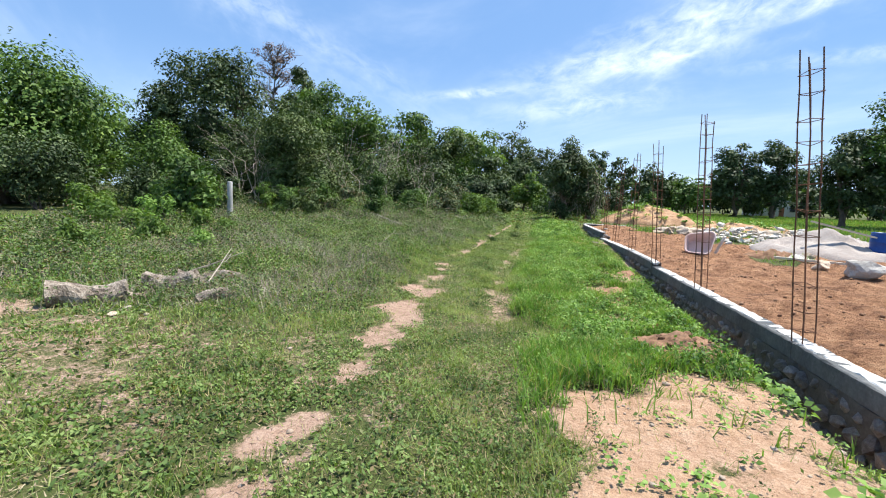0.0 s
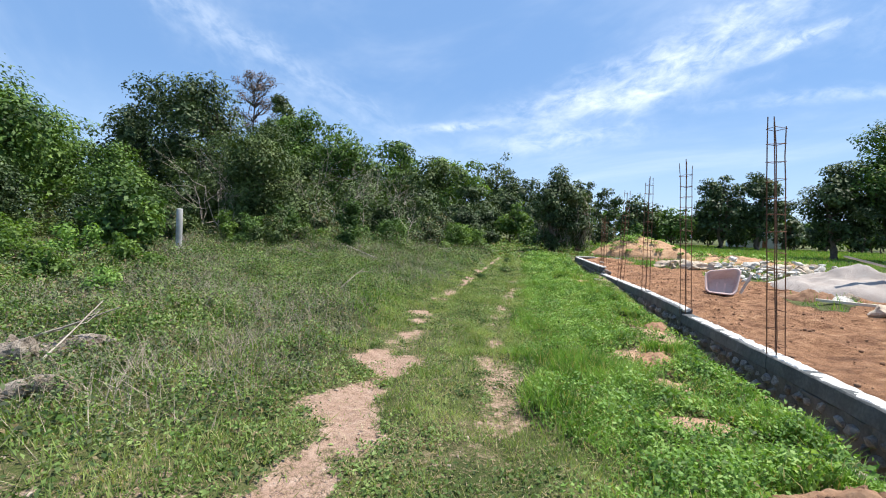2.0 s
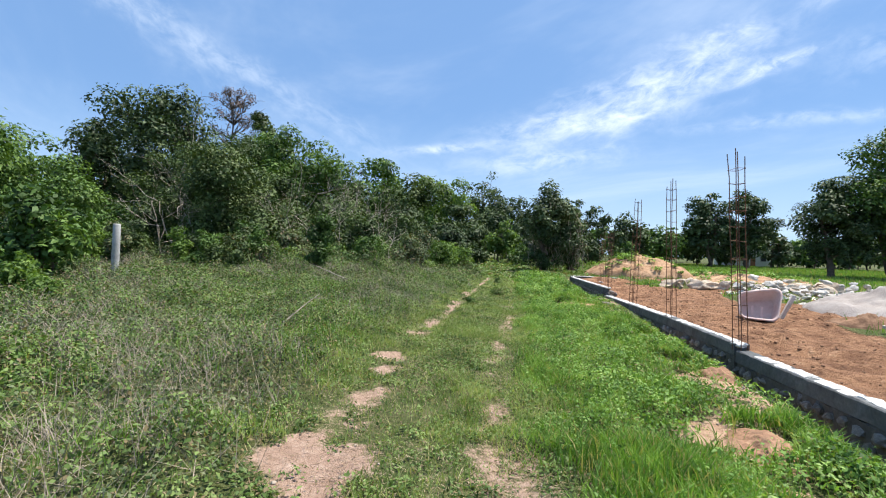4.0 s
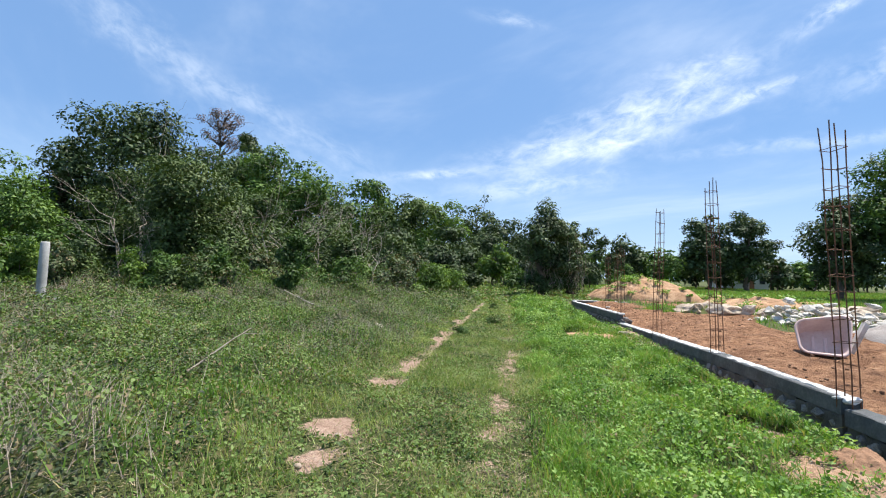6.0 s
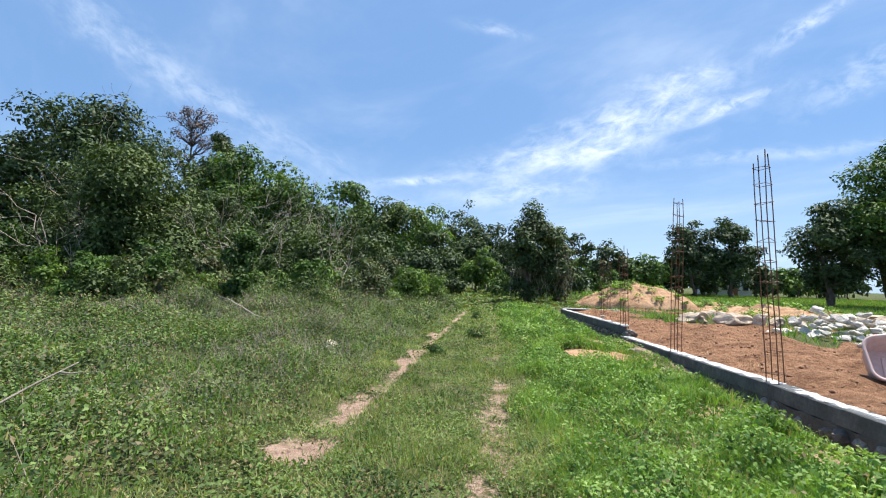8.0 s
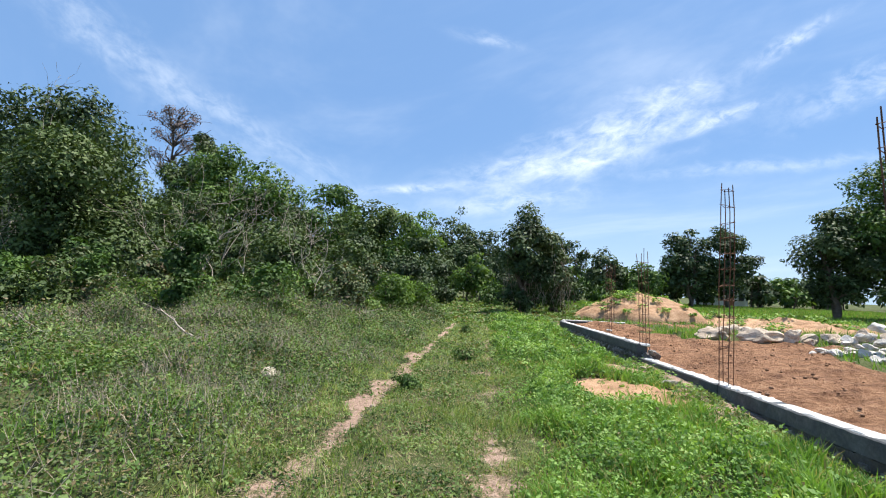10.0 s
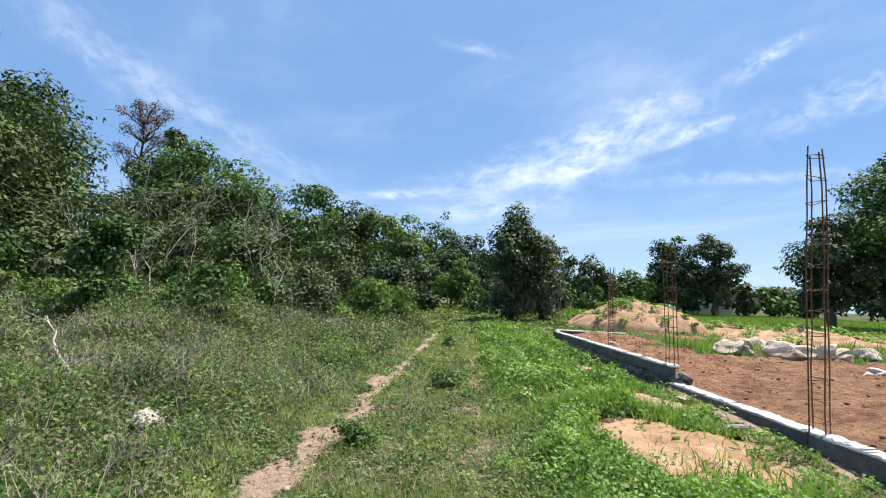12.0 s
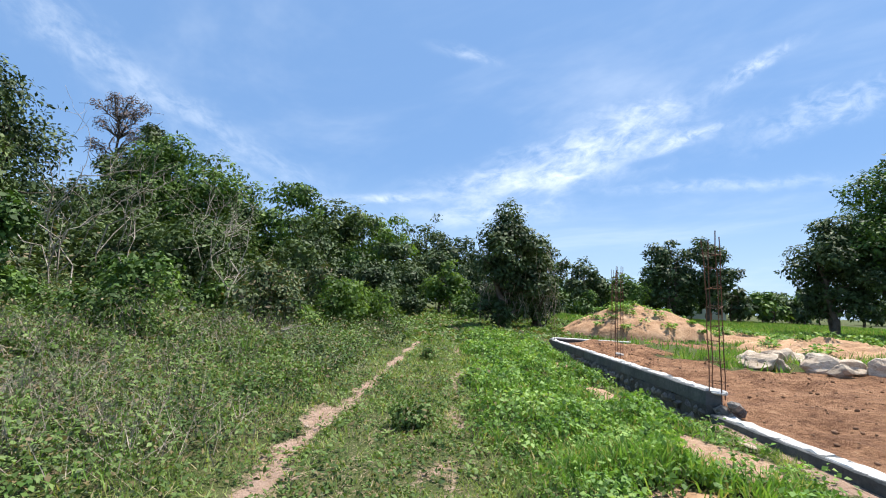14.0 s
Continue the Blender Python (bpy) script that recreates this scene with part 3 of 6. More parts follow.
def bare_shrub(x, y, top, r, seed, label, stems=7):
    """A leafless, bleached thicket bush of forking twigs."""
    rng = np.random.default_rng(seed)
    z0 = float(height(x, y)) - 0.03
    lines = []

    def grow(p, d, L, rad, depth):
        e = p + d * L
        ln = wander(p, e, rad, rad * 0.6, rng, 5, 0.35)
        lines.append(ln)
        if depth:
            for _ in range(rng.integers(2, 4)):
                nd = unit(d + rng.normal(0, 0.55, 3) + np.array([0, 0, 0.1]))
                grow(ln[rng.integers(2, 5), :3], nd, L * rng.uniform(0.5, 0.8), rad * 0.55, depth - 1)

    h = top - z0
    for _ in range(stems):
        a = rng.uniform(0, 6.28)
        d = unit(np.array([math.cos(a) * r / h * rng.uniform(0.2, 1.0), math.sin(a) * r / h * rng.uniform(0.2, 1), 1.0]))
        grow(np.array([math.cos(a), math.sin(a), 0]) * r * 0.15, d, h * rng.uniform(0.45, 0.66), 0.011 + 0.0042 * h, 3)
    ob = thing("dead_shrub", M["grey_wood"], smooth(mesh_np("dead_shrub", *tubes(lines, 4))), pose(x, y, z0), label=label, category="shrub", group="bare shrubs")
    return ob


TREES = [
    # name, x, y, top, radius, material, leaf, cover, bottom, lobes, trunk, stems, lean, label
    ("tree", -32.0, 47.5, 16.4, 7.0, "dark", 0.34, 2.0, 0.10, 46, 0.34, 3, 0, "tall dense dark green broadleaf tree at the wood's edge"),
    ("tree", -38.6, 48.0, 13.6, 4.8, "dark", 0.34, 1.9, 0.10, 30, 0.28, 2, 0, "dense dark green broadleaf tree beside a taller one"),
    ("tree", -13.2, 27.6, 7.3, 3.3, "feather", 0.15, 2.1, 0.05, 40, 0.12, 3, 0, "spreading tree with fine feathery mid-green foliage"),
    ("tree", -17.5, 31.0, 7.4, 3.2, "feather", 0.155, 1.8, 0.05, 26, 0.12, 2, 0, "feathery green tree among the thicket"),
    ("tree", -33.0, 27.0, 10.9, 6.8, "tree", 0.27, 2.2, 0.0, 46, 0.30, 2, 0, "large spreading green tree with dense leafy boughs"),
    ("tree", -43.0, 25.0, 12.5, 6.5, "tree", 0.26, 1.9, 0.05, 40, 0.3, 2, 0, "large green tree at the edge of the meadow"),
    ("tree", -62.0, 58.0, 12.5, 6.5, "tree", 0.45, 1.8, 0.03, 26, 0.3, 2, 0, "green tree at the far side of the meadow"),
    ("tree", -42.0, 40.0, 11.4, 6.0, "tree", 0.32, 1.8, 0.10, 34, 0.30, 2, 0, "broad green tree at the edge of the meadow"),
    ("tree", -34.6, 74.0, 22.0, 3.0, "dark", 0.46, 1.5, 0.45, 14, 0.28, 1, 0, "tall slim dark tree standing above the wood"),
    ("tree", -25.5, 62.0, 16.6, 6.6, "tree", 0.40, 1.8, 0.10, 26, 0.25, 2, 0, "green tree in the wood"),
    ("tree", -31.0, 66.0, 18.8, 6.4, "feather", 0.42, 1.7, 0.10, 26, 0.25, 2, 0, "olive green tree rising in the wood"),
    ("tree", -19.5, 60.0, 14.4, 6.0, "tree", 0.40, 1.8, 0.08, 24, 0.22, 2, 0, "green tree in the wood"),
    ("tree", -14.5, 66.0, 13.4, 6.0, "tree", 0.42, 1.8, 0.06, 22, 0.22, 2, 0, "green tree in the wood"),
    ("tree", -17.8, 94.0, 16.0, 5.2, "bright", 0.60, 1.9, 0.10, 22, 0.30, 1, 0, "bright green rounded tree in the wood"),
    ("tree", -9.2, 91.0, 15.8, 5.6, "bright", 0.58, 1.9, 0.02, 28, 0.30, 1, 0, "green rounded tree in the wood"),
    ("tree", -3.0, 84.0, 13.6, 5.0, "bright", 0.52, 1.9, 0.06, 24, 0.26, 1, 0, "green rounded tree at the end of the track"),
    ("tree", 2.1, 118.0, 21.5, 6.6, "feather", 0.70, 1.1, 0.35, 26, 0.34, 1, 0, "tall pale green tree with a thin crown"),
    ("tree", 4.4, 76.0, 10.3, 4.4, "dark", 0.48, 2.0, 0.04, 24, 0.26, 2, 0, "dark green tree shading the end of the track"),
    ("tree", -1.6, 68.0, 8.0, 3.6, "dark", 0.44, 2.0, 0.02, 20, 0.22, 2, 0, "dark green tree beside the track"),
    ("tree", -8.0, 60.0, 10.2, 5.2, "feather", 0.38, 2.0, 0.02, 24, 0.20, 3, 0, "low olive green tree at the wood's edge"),
    ("tree", 3.2, 56.0, 4.8, 2.4, "bright", 0.34, 1.9, 0.04, 18, 0.12, 2, 0, "bright green young tree beside the track"),
    ("tree", 5.7, 40.0, 7.0, 2.5, "dark", 0.21, 2.4, 0.0, 36, 0.22, 2, 0, "vine-covered dark green tree with hanging creepers"),
    ("tree", 7.7, 41.5, 4.9, 1.9, "feather", 0.21, 1.7, 0.0, 22, 0.14, 2, 0, "dry creeper-hung small tree"),
    ("tree", 14.2, 70.0, 9.2, 2.4, "dark", 0.42, 1.2, 0.30, 16, 0.18, 1, 0, "slender tree with thin dark foliage"),
    ("tree", 17.8, 71.0, 8.2, 2.2, "dark", 0.42, 1.3, 0.25, 14, 0.16, 1, 0, "slender tree with thin dark foliage"),
    ("tree", 23.5, 76.0, 8.1, 3.4, "dark", 0.44, 1.8, 0.15, 20, 0.2, 1, 0, "rounded dark tree in the far hedge"),
    ("tree", 28.0, 74.0, 6.0, 3.4, "tree", 0.44, 1.9, 0.03, 20, 0.18, 2, 0, "rounded green tree in the far hedge"),
    ("tree", 38.6, 82.0, 12.2, 4.6, "dark", 0.46, 2.6, 0.03, 34, 0.30, 2, 0, "dark green field tree with separate boughs"),
    ("tree", 45.0, 82.0, 12.9, 4.4, "dark", 0.46, 2.6, 0.03, 34, 0.30, 2, 0, "dark green field tree with separate boughs"),
    ("tree", 34.2, 49.0, 9.4, 3.8, "dark", 0.28, 2.9, 0.08, 32, 0.24, 2, -0.2, "open dark tree with level layered boughs"),
    ("tree", 39.8, 48.0, 15.0, 6.4, "tree", 0.30, 3.3, 0.03, 60, 0.36, 2, 0, "large rounded green tree beyond the plot"),
    ("tree", 47.5, 50.0, 12.5, 5.0, "tree", 0.34, 1.8, 0.12, 26, 0.32, 2, 0, "large rounded green tree beyond the plot"),
    ("tree", 10.5, 92.0, 9.0, 4.0, "dark", 0.55, 1.9, 0.02, 18, 0.2, 2, 0, "dark tree in the far wood"),
    ("tree", -46.0, 56.0, 11.4, 5.4, "tree", 0.40, 1.8, 0.08, 26, 0.25, 2, 0, "green tree at the far side of the meadow"),
    ("tree", -53.0, 52.0, 11.6, 5.2, "tree", 0.40, 1.8, 0.08, 26, 0.25, 2, 0, "green tree at the far side of the meadow"),
    ("tree", -22.5, 48.0, 9.0, 4.6, "dark", 0.33, 1.8, 0.05, 26, 0.22, 3, 0, "dark green tree behind the thicket"),
]
for i, (nm, x, y, top, r, mt, lf, cv, bt, lb, tk, st, ln, lab) in enumerate(TREES):
    make_tree(nm, x, y, top * 0.99, r * 1.06, M[mt], lab, 100 + i, lf, cv * 1.08, bt * 0.6, int(lb * 1.4), tk, ln, st, flat=0.7, lobe=(0.19, 0.40))

for i, (x, y) in enumerate([(-50, 33), (-56, 38), (-62, 44), (-70, 50), (-76, 58), (-84, 66), (-58, 30), (-66, 34)]):
    make_tree("meadow_bush", x, y, 5.0 + (i * 7) % 4, 4.6, M["tree" if i % 2 else "dark"], "broad green bush at the far side of the meadow", 400 + i, 0.6, 1.7, 0.0, 20, 0.15, 0, 2, "bush", "meadow edge")
for i in range(14):
    make_tree("far_bush", 16 + i * 8.5, 118 + (i * 37) % 11, 6.5 + (i * 13) % 4, 6.2, M["dark" if i % 2 else "tree"], "dark green tree in the distant tree line", 420 + i, 1.2, 1.7, 0.0, 18, 0.15, 0, 2, "tree", "distant tree line")

# hedge and low trees along the far side of the field
rng = np.random.default_rng(5)
for i in range(15):
    x = 26 + i * 3.6 + rng.uniform(-1, 1)
    make_tree("hedge_bush", x, 88 + rng.uniform(-3, 5), rng.uniform(4.6, 7.0), rng.uniform(3.2, 4.4), M["dark" if i % 3 else "tree"],
              "rounded dark green bush in the far hedge", 300 + i, 0.7, 1.8, 0.0, 12, 0.12, 0, 2, "bush", "far hedge")
for i in range(9):
    x = -12 - i * 5.0
    make_tree("wood_tree", x, 104 + rng.uniform(-6, 8), rng.uniform(13, 17) - max(0, 22 + x) * 0.1, rng.uniform(5, 6.5), M["tree" if i % 2 else "feather"],
              "green tree deep in the wood", 330 + i, 0.9, 1.6, 0.05, 18, 0.25, 0, 1, "tree", "wood trees")

SHRUBS = [
    # x, y, top, radius, material, leaf, cover, lobes, label
    (-27.0, 23.5, 4.6, 3.2, "dark", 0.19, 1.8, 26, "dark green shrub under the large tree"),
    (-32.0, 22.5, 5.2, 3.6, "tree", 0.20, 1.8, 28, "green shrub under the large tree"),
    (-38.0, 21.0, 5.0, 3.6, "dark", 0.22, 1.8, 24, "dark green shrub at the meadow's edge"),
    (-23.5, 29.0, 6.0, 3.2, "tree", 0.19, 1.8, 28, "tall green shrub under the large tree"),
    (-0.2, 58.0, 4.2, 2.6, "dark", 0.32, 2.2, 20, "dark green shrub beside the far track"),
    (7.6, 46.0, 3.0, 2.0, "tree", 0.25, 2.0, 18, "green shrub behind the vine-covered tree"),
    (10.2, 58.0, 4.2, 2.8, "dark", 0.32, 2.0, 20, "dark green shrub behind the sand heap"),
    (1.2, 74.0, 7.5, 3.4, "dark", 0.42, 2.2, 22, "dark green shrub closing the end of the track"),
    (3.2, 66.0, 6.4, 2.6, "dark", 0.36, 2.2, 20, "dark green shrub closing the end of the track"),
    (6.3, 62.0, 5.4, 2.6, "dark", 0.34, 2.2, 20, "dark green shrub closing the end of the track"),
    (-3.6, 53.0, 4.4, 2.6, "dark", 0.30, 2.2, 22, "dark green shrub closing the wood's edge"),
    (-6.0, 57.0, 5.4, 3.0, "tree", 0.32, 2.2, 22, "green shrub closing the wood's edge"),
    (-10.5, 54.0, 5.0, 3.0, "feather", 0.32, 2.2, 22, "olive shrub closing the wood's edge"),
    (-1.0, 63.0, 5.2, 2.8, "dark", 0.34, 2.2, 22, "dark green shrub closing the end of the track"),
    (8.6, 52.0, 4.6, 2.4, "dark", 0.30, 2.0, 18, "dark green shrub behind the vine-covered tree"),
    (-12.05, 16.1, 2.75, 1.45, "tree", 0.17, 2.4, 30, "dense leafy green bush beside the concrete post"),
    (-14.6, 18.6, 1.9, 1.2, "tree", 0.15, 1.9, 16, "green bush in the meadow"),
    (-10.9, 14.6, 0.9, 0.6, "bright", 0.12, 1.6, 12, "low bright green bush in tall grass"),
    (-9.4, 11.0, 0.75, 0.6, "bright", 0.09, 1.5, 12, "low bright green bush in tall grass"),
    (-11.2, 12.0, 0.9, 0.7, "bright", 0.10, 1.5, 12, "low bright green bush in tall grass"),
    (-8.2, 12.4, 0.6, 0.5, "bright", 0.08, 1.5, 10, "low bright green bush in tall grass"),
    (-12.4, 14.6, 1.2, 0.9, "lush", 0.12, 1.5, 14, "low bright green bush in tall grass"),
    (-7.4, 10.2, 0.5, 0.5, "lush", 0.07, 1.4, 10, "low bright green bush in tall grass"),
    (-10.4, 9.6, 0.7, 0.6, "bright", 0.09, 1.5, 10, "low bright green bush in tall grass"),
    (-9.6, 13.2, 0.85, 0.55, "bright", 0.10, 1.5, 10, "low bright green bush in tall grass"),
    (-13.0, 13.0, 1.0, 0.8, "bright", 0.11, 1.5, 12, "low bright green bush in tall grass"),
    (-16.5, 16.0, 1.5, 1.1, "bright", 0.13, 1.6, 14, "low bright green bush in tall grass"),
    (-6.75, 23.5, 2.75, 0.85, "tree", 0.12, 2.4, 22, "upright dense green shrub before the thicket"),
    (-5.0, 25.0, 1.9, 1.2, "tree", 0.12, 1.8, 18, "leafy green shrub in the thicket"),
    (-8.8, 25.2, 2.0, 1.2, "weed", 0.13, 1.7, 16, "grey-green shrub in the thicket"),
    (-10.8, 25.0, 2.3, 1.3, "tree", 0.14, 1.8, 18, "green shrub in the thicket"),
    (-12.6, 24.0, 1.7, 1.0, "dark", 0.13, 1.9, 16, "dark green shrub in the thicket"),
    (-3.6, 28.5, 2.1, 1.4, "weed", 0.14, 1.7, 18, "grey-green shrub in the thicket"),
    (-6.2, 29.5, 3.2, 1.7, "feather", 0.16, 1.6, 20, "feathery shrub in the thicket"),
    (-9.5, 31.0, 3.9, 2.0, "feather", 0.17, 1.6, 22, "tall feathery shrub in the thicket"),
    (-2.2, 32.5, 1.9, 1.5, "bright", 0.15, 1.5, 20, "yellow-green shrub beside the track"),
    (-0.9, 33.5, 1.5, 1.0, "bright", 0.14, 1.5, 16, "yellow-green shrub beside the track"),
    (-3.8, 36.0, 2.6, 1.7, "weed", 0.18, 1.7, 20, "grey-green shrub beside the track"),
    (-1.0, 38.5, 1.9, 1.3, "feather", 0.18, 1.7, 16, "olive shrub beside the track"),
    (-6.0, 39.0, 4.0, 2.3, "feather", 0.21, 1.8, 22, "olive shrub in the thicket"),
    (-10.5, 38.0, 4.8, 2.6, "feather", 0.22, 1.7, 24, "tall olive shrub in the thicket"),
    (-15.0, 36.0, 5.6, 2.8, "feather", 0.22, 1.7, 24, "tall olive shrub in the thicket"),
    (-2.2, 45.0, 3.4, 2.2, "dark", 0.24, 1.9, 20, "dark green shrub beside the track"),
    (0.2, 48.0, 2.2, 1.4, "dark", 0.26, 1.9, 16, "dark green shrub beside the track"),
    (-6.5, 48.0, 5.4, 3.0, "dark", 0.27, 1.9, 22, "dark green shrub in the wood's edge"),
    (-12.5, 47.0, 7.4, 3.4, "feather", 0.28, 1.8, 24, "olive tree-like shrub in the wood's edge"),
    (-18.0, 44.0, 7.6, 3.2, "feather", 0.27, 1.8, 24, "olive tree-like shrub in the wood's edge"),
    (-20.5, 33.0, 4.2, 2.4, "dark", 0.20, 1.9, 20, "dark shrub under the trees"),
    (-24.5, 35.5, 4.6, 2.6, "dark", 0.22, 1.9, 20, "dark shrub under the trees"),
    (-28.5, 38.5, 4.0, 2.6, "dark", 0.24, 1.9, 20, "dark shrub under the trees"),
    (-19.0, 25.0, 2.6, 1.7, "tree", 0.16, 1.8, 18, "green shrub under the large tree"),
    (-22.5, 25.5, 3.0, 1.9, "dark", 0.17, 1.8, 18, "dark green shrub under the large tree"),
    (-16.0, 23.8, 2.0, 1.3, "tree", 0.15, 1.8, 16, "green shrub at the meadow's edge"),
    (5.0, 38.8, 1.3, 0.9, "dark", 0.17, 1.8, 14, "dark bush at the foot of the vine-covered tree"),
    (4.2, 47.0, 2.0, 1.3, "tree", 0.25, 1.8, 14, "green bush beside the track"),
    (5.8, 50.0, 3.2, 1.8, "dark", 0.26, 1.8, 16, "dark bush beside the track"),
    (10.3, 62.0, 3.4, 2.4, "tree", 0.34, 1.8, 16, "green bush behind the sand heap"),
    (15.0, 64.0, 3.2, 2.4, "dark", 0.34, 1.8, 16, "dark bush behind the sand heap"),
    (20.0, 66.0, 3.0, 2.2, "tree", 0.34, 1.8, 14, "green bush at the field's edge"),
    (0.68, 20.55, 0.06, 0.34, "cover", 0.045, 1.3, 12, "small green weed bush between the wheel tracks"),
    (-0.30, 17.7, 0.0, 0.24, "tree", 0.035, 1.3, 10, "small green weed bush beside the wheel track"),
    (1.0, 26.0, 0.12, 0.32, "cover", 0.055, 1.2, 10, "small weed bush between the wheel tracks"),
]
for i, (x, y, top, r, mt, lf, cv, lb, lab) in enumerate(SHRUBS):
    make_tree("shrub", x, y, top, r, M[mt], lab, 500 + i, lf, cv, 0.02, lb, 0.02 + 0.014 * r, 0, 3, "shrub", lobe=(0.22, 0.42))

rng = np.random.default_rng(88)
for i in range(64):                               # low bushes where the meadow runs into the thicket
    y = 22.0 + 15 * rng.uniform() ** 1.2
    edge = float(np.interp(y, [22, 24, 26, 29, 34, 38], [-11.0, -6.5, -4.6, -3.4, -2.0, -1.2]))
    x = edge - 7.5 * rng.uniform() ** 1.4
    tp = rng.uniform(0.55, 1.25) + 0.22 * min(edge - x, 5)
    mt = ["weed", "feather", "tree", "bright"][i % 4]
    make_tree("thicket_bush", x, y, tp, rng.uniform(0.65, 1.15), M[mt], "low tangled grey-green bush at the thicket's edge" if mt == "weed" else "low leafy green bush at the thicket's edge", 900 + i,
              0.085 + 0.0016 * y, 1.5, 0.0, 14, 0.025, 0, 3, "shrub", "thicket edge", lobe=(0.24, 0.44))

for i, (x, y, top, r) in enumerate([(-7.6, 27.0, 4.1, 1.8), (-9.4, 28.9, 4.7, 2.0), (-5.4, 28.4, 3.5, 1.6), (-11.8, 30.4, 5.4, 1.8),
                                    (-7.0, 32.5, 5.0, 1.8), (-14.2, 25.4, 4.6, 1.5), (-17.0, 28.0, 7.0, 1.6), (-2.9, 26.4, 0.55, 1.0), (-3.4, 27.2, 0.6, 1.0)]):
    bare_shrub(x, y, top, r, 700 + i, "leafless bleached shrub with tangled forking twigs" if top > 1 else "heap of dry bleached branches lying in the weeds", 3 if top > 1 else 6)


def dead_tree(x, y, top, seed):
    """A withered tree with brown leaf remains on its upper limbs."""
    rng = np.random.default_rng(seed)
    z0 = float(height(x, y)) - 0.05
    h = top - z0
    root = thing("dead_tree", at=pose(x, y, z0), label="tall withered tree with reddish brown leaf remains", category="tree")
    st = wander((0, 0, 0), (0.5, 0, h * 0.9), 0.3, 0.06, rng, 9, 0.15)
    lines, tips = [st], []
    for _ in range(46):
        k = rng.integers(3, 9)
        a = rng.uniform(0, 6.28)
        e = st[k, :3] + np.array([math.cos(a) * rng.uniform(0.6, 3.6), math.sin(a) * rng.uniform(0.6, 3.0), rng.uniform(0.8, 4.0)])
        e[2] = min(e[2], h)
        lines.append(wander(st[k, :3], e, 0.11, 0.03, rng, 6, 0.3))
        tips.append([*e, 0.85])
        for _ in range(3):
            lines.append(wander(e * 0.5 + st[k, :3] * 0.5, e + rng.normal(0, 0.8, 3), 0.045, 0.02, rng, 5, 0.3))
    part("trunk", smooth(mesh_np("trunk", *tubes(lines, 5))), M["bark"], root)
    part("withered_leaves", crown_mesh(np.array(tips), 5200, 0.26, rng), M["dead"], root, "reddish brown dry leaves")


dead_tree(-39.4, 73.0, 25.0, 31)


def thicket():
    """The tangled growth that closes the wood's edge, low in front and rising towards the trees."""
    rng = np.random.default_rng(71)
    n = 330000
    y = 23 + 47 * rng.uniform(0, 1, n) ** 1.5
    x = rng.uniform(-34, 3.5, n)
    edge = np.interp(y, [23, 25, 28, 34, 46, 60, 70], [-9.5, -5.0, -3.6, -1.9, -0.6, 1.2, 2.2]) + 1.6 * (vn(x, y, 1.8, 61) - 0.5)
    s = edge - x
    back = np.clip(y - np.interp(x, [-34, -22, -12, -6, 0], [27, 27, 25.5, 23.5, 23]), 0, 60)
    s = np.minimum(s, back)
    env = np.clip(0.5 + 0.30 * s, 0.5, 2.6 + 0.075 * (y - 23)) * (0.45 + 0.9 * vn(x, y, 1.7, 62)) * (0.6 + 0.7 * vn(x, y, 0.6, 63))
    ok = (s > 0) & (rng.uniform(0, 1, n) < np.clip(16 / y, 0.25, 0.62)) & (rng.uniform(0, 1, n) < np.clip(1.25 - s / 16, 0.12, 1))
    x, y, env = x[ok], y[ok], env[ok]
    t = rng.uniform(0.05, 1, len(x)) ** 0.55
    p = np.stack([x, y, height(x, y) + env * t], 1)
    size = (0.05 + 0.0036 * np.maximum(y - 6, 10)) * rng.uniform(0.6, 1.5, len(x))
    a = rng.uniform(0, 6.28, len(x))
    dirv = unit(np.stack([np.cos(a), np.sin(a), rng.uniform(-0.5, 0.7, len(x))], 1))
    kind = vn(x, y, 2.6, 64) + rng.normal(0, 0.1, len(x))
    nrm = unit(np.stack([rng.normal(0, 0.6, len(x)), rng.normal(0, 0.6, len(x)), np.ones(len(x))], 1))
    for nm, mt, sel, lab in (("undergrowth", "weed", kind < 0.42, "tangled grey-green undergrowth at the wood's edge"), ("undergrowth", "feather", (kind >= 0.42) & (kind < 0.66), "tangled olive undergrowth at the wood's edge"),
                             ("undergrowth", "bright", kind >= 0.66, "fresh green undergrowth at the wood's edge")):
        thing(nm, M[mt], leaves_mesh(nm, p[sel], dirv[sel], nrm[sel], size[sel] * 1.4, size[sel] * 0.7, 0.1), label=lab, category="undergrowth", kind="stuff")


thicket()


# hanging creepers on the tree beside the track's end
def creepers():
    rng = np.random.default_rng(77)
    lines = []
    for _ in range(80):
        a = rng.uniform(0, 6.28)
        r = rng.uniform(1.0, 1.9)
        x, y = 6.3 + math.cos(a) * r * 1.25, 40.4 + math.sin(a) * r
        z1 = rng.uniform(1.6, 4.8)
        lines.append(wander((x, y, z1), (x + rng.normal(0, 0.25), y + rng.normal(0, 0.25), rng.uniform(-0.2, 0.8)), 0.014, 0.009, rng, 7, 0.45))
    v, f = tubes(lines, 3)
    thing("creepers", M["twig"], mesh_np("creepers", v, f), label="dry brown creepers hanging from a tree to the ground", category="vines", kind="stuff")


creepers()


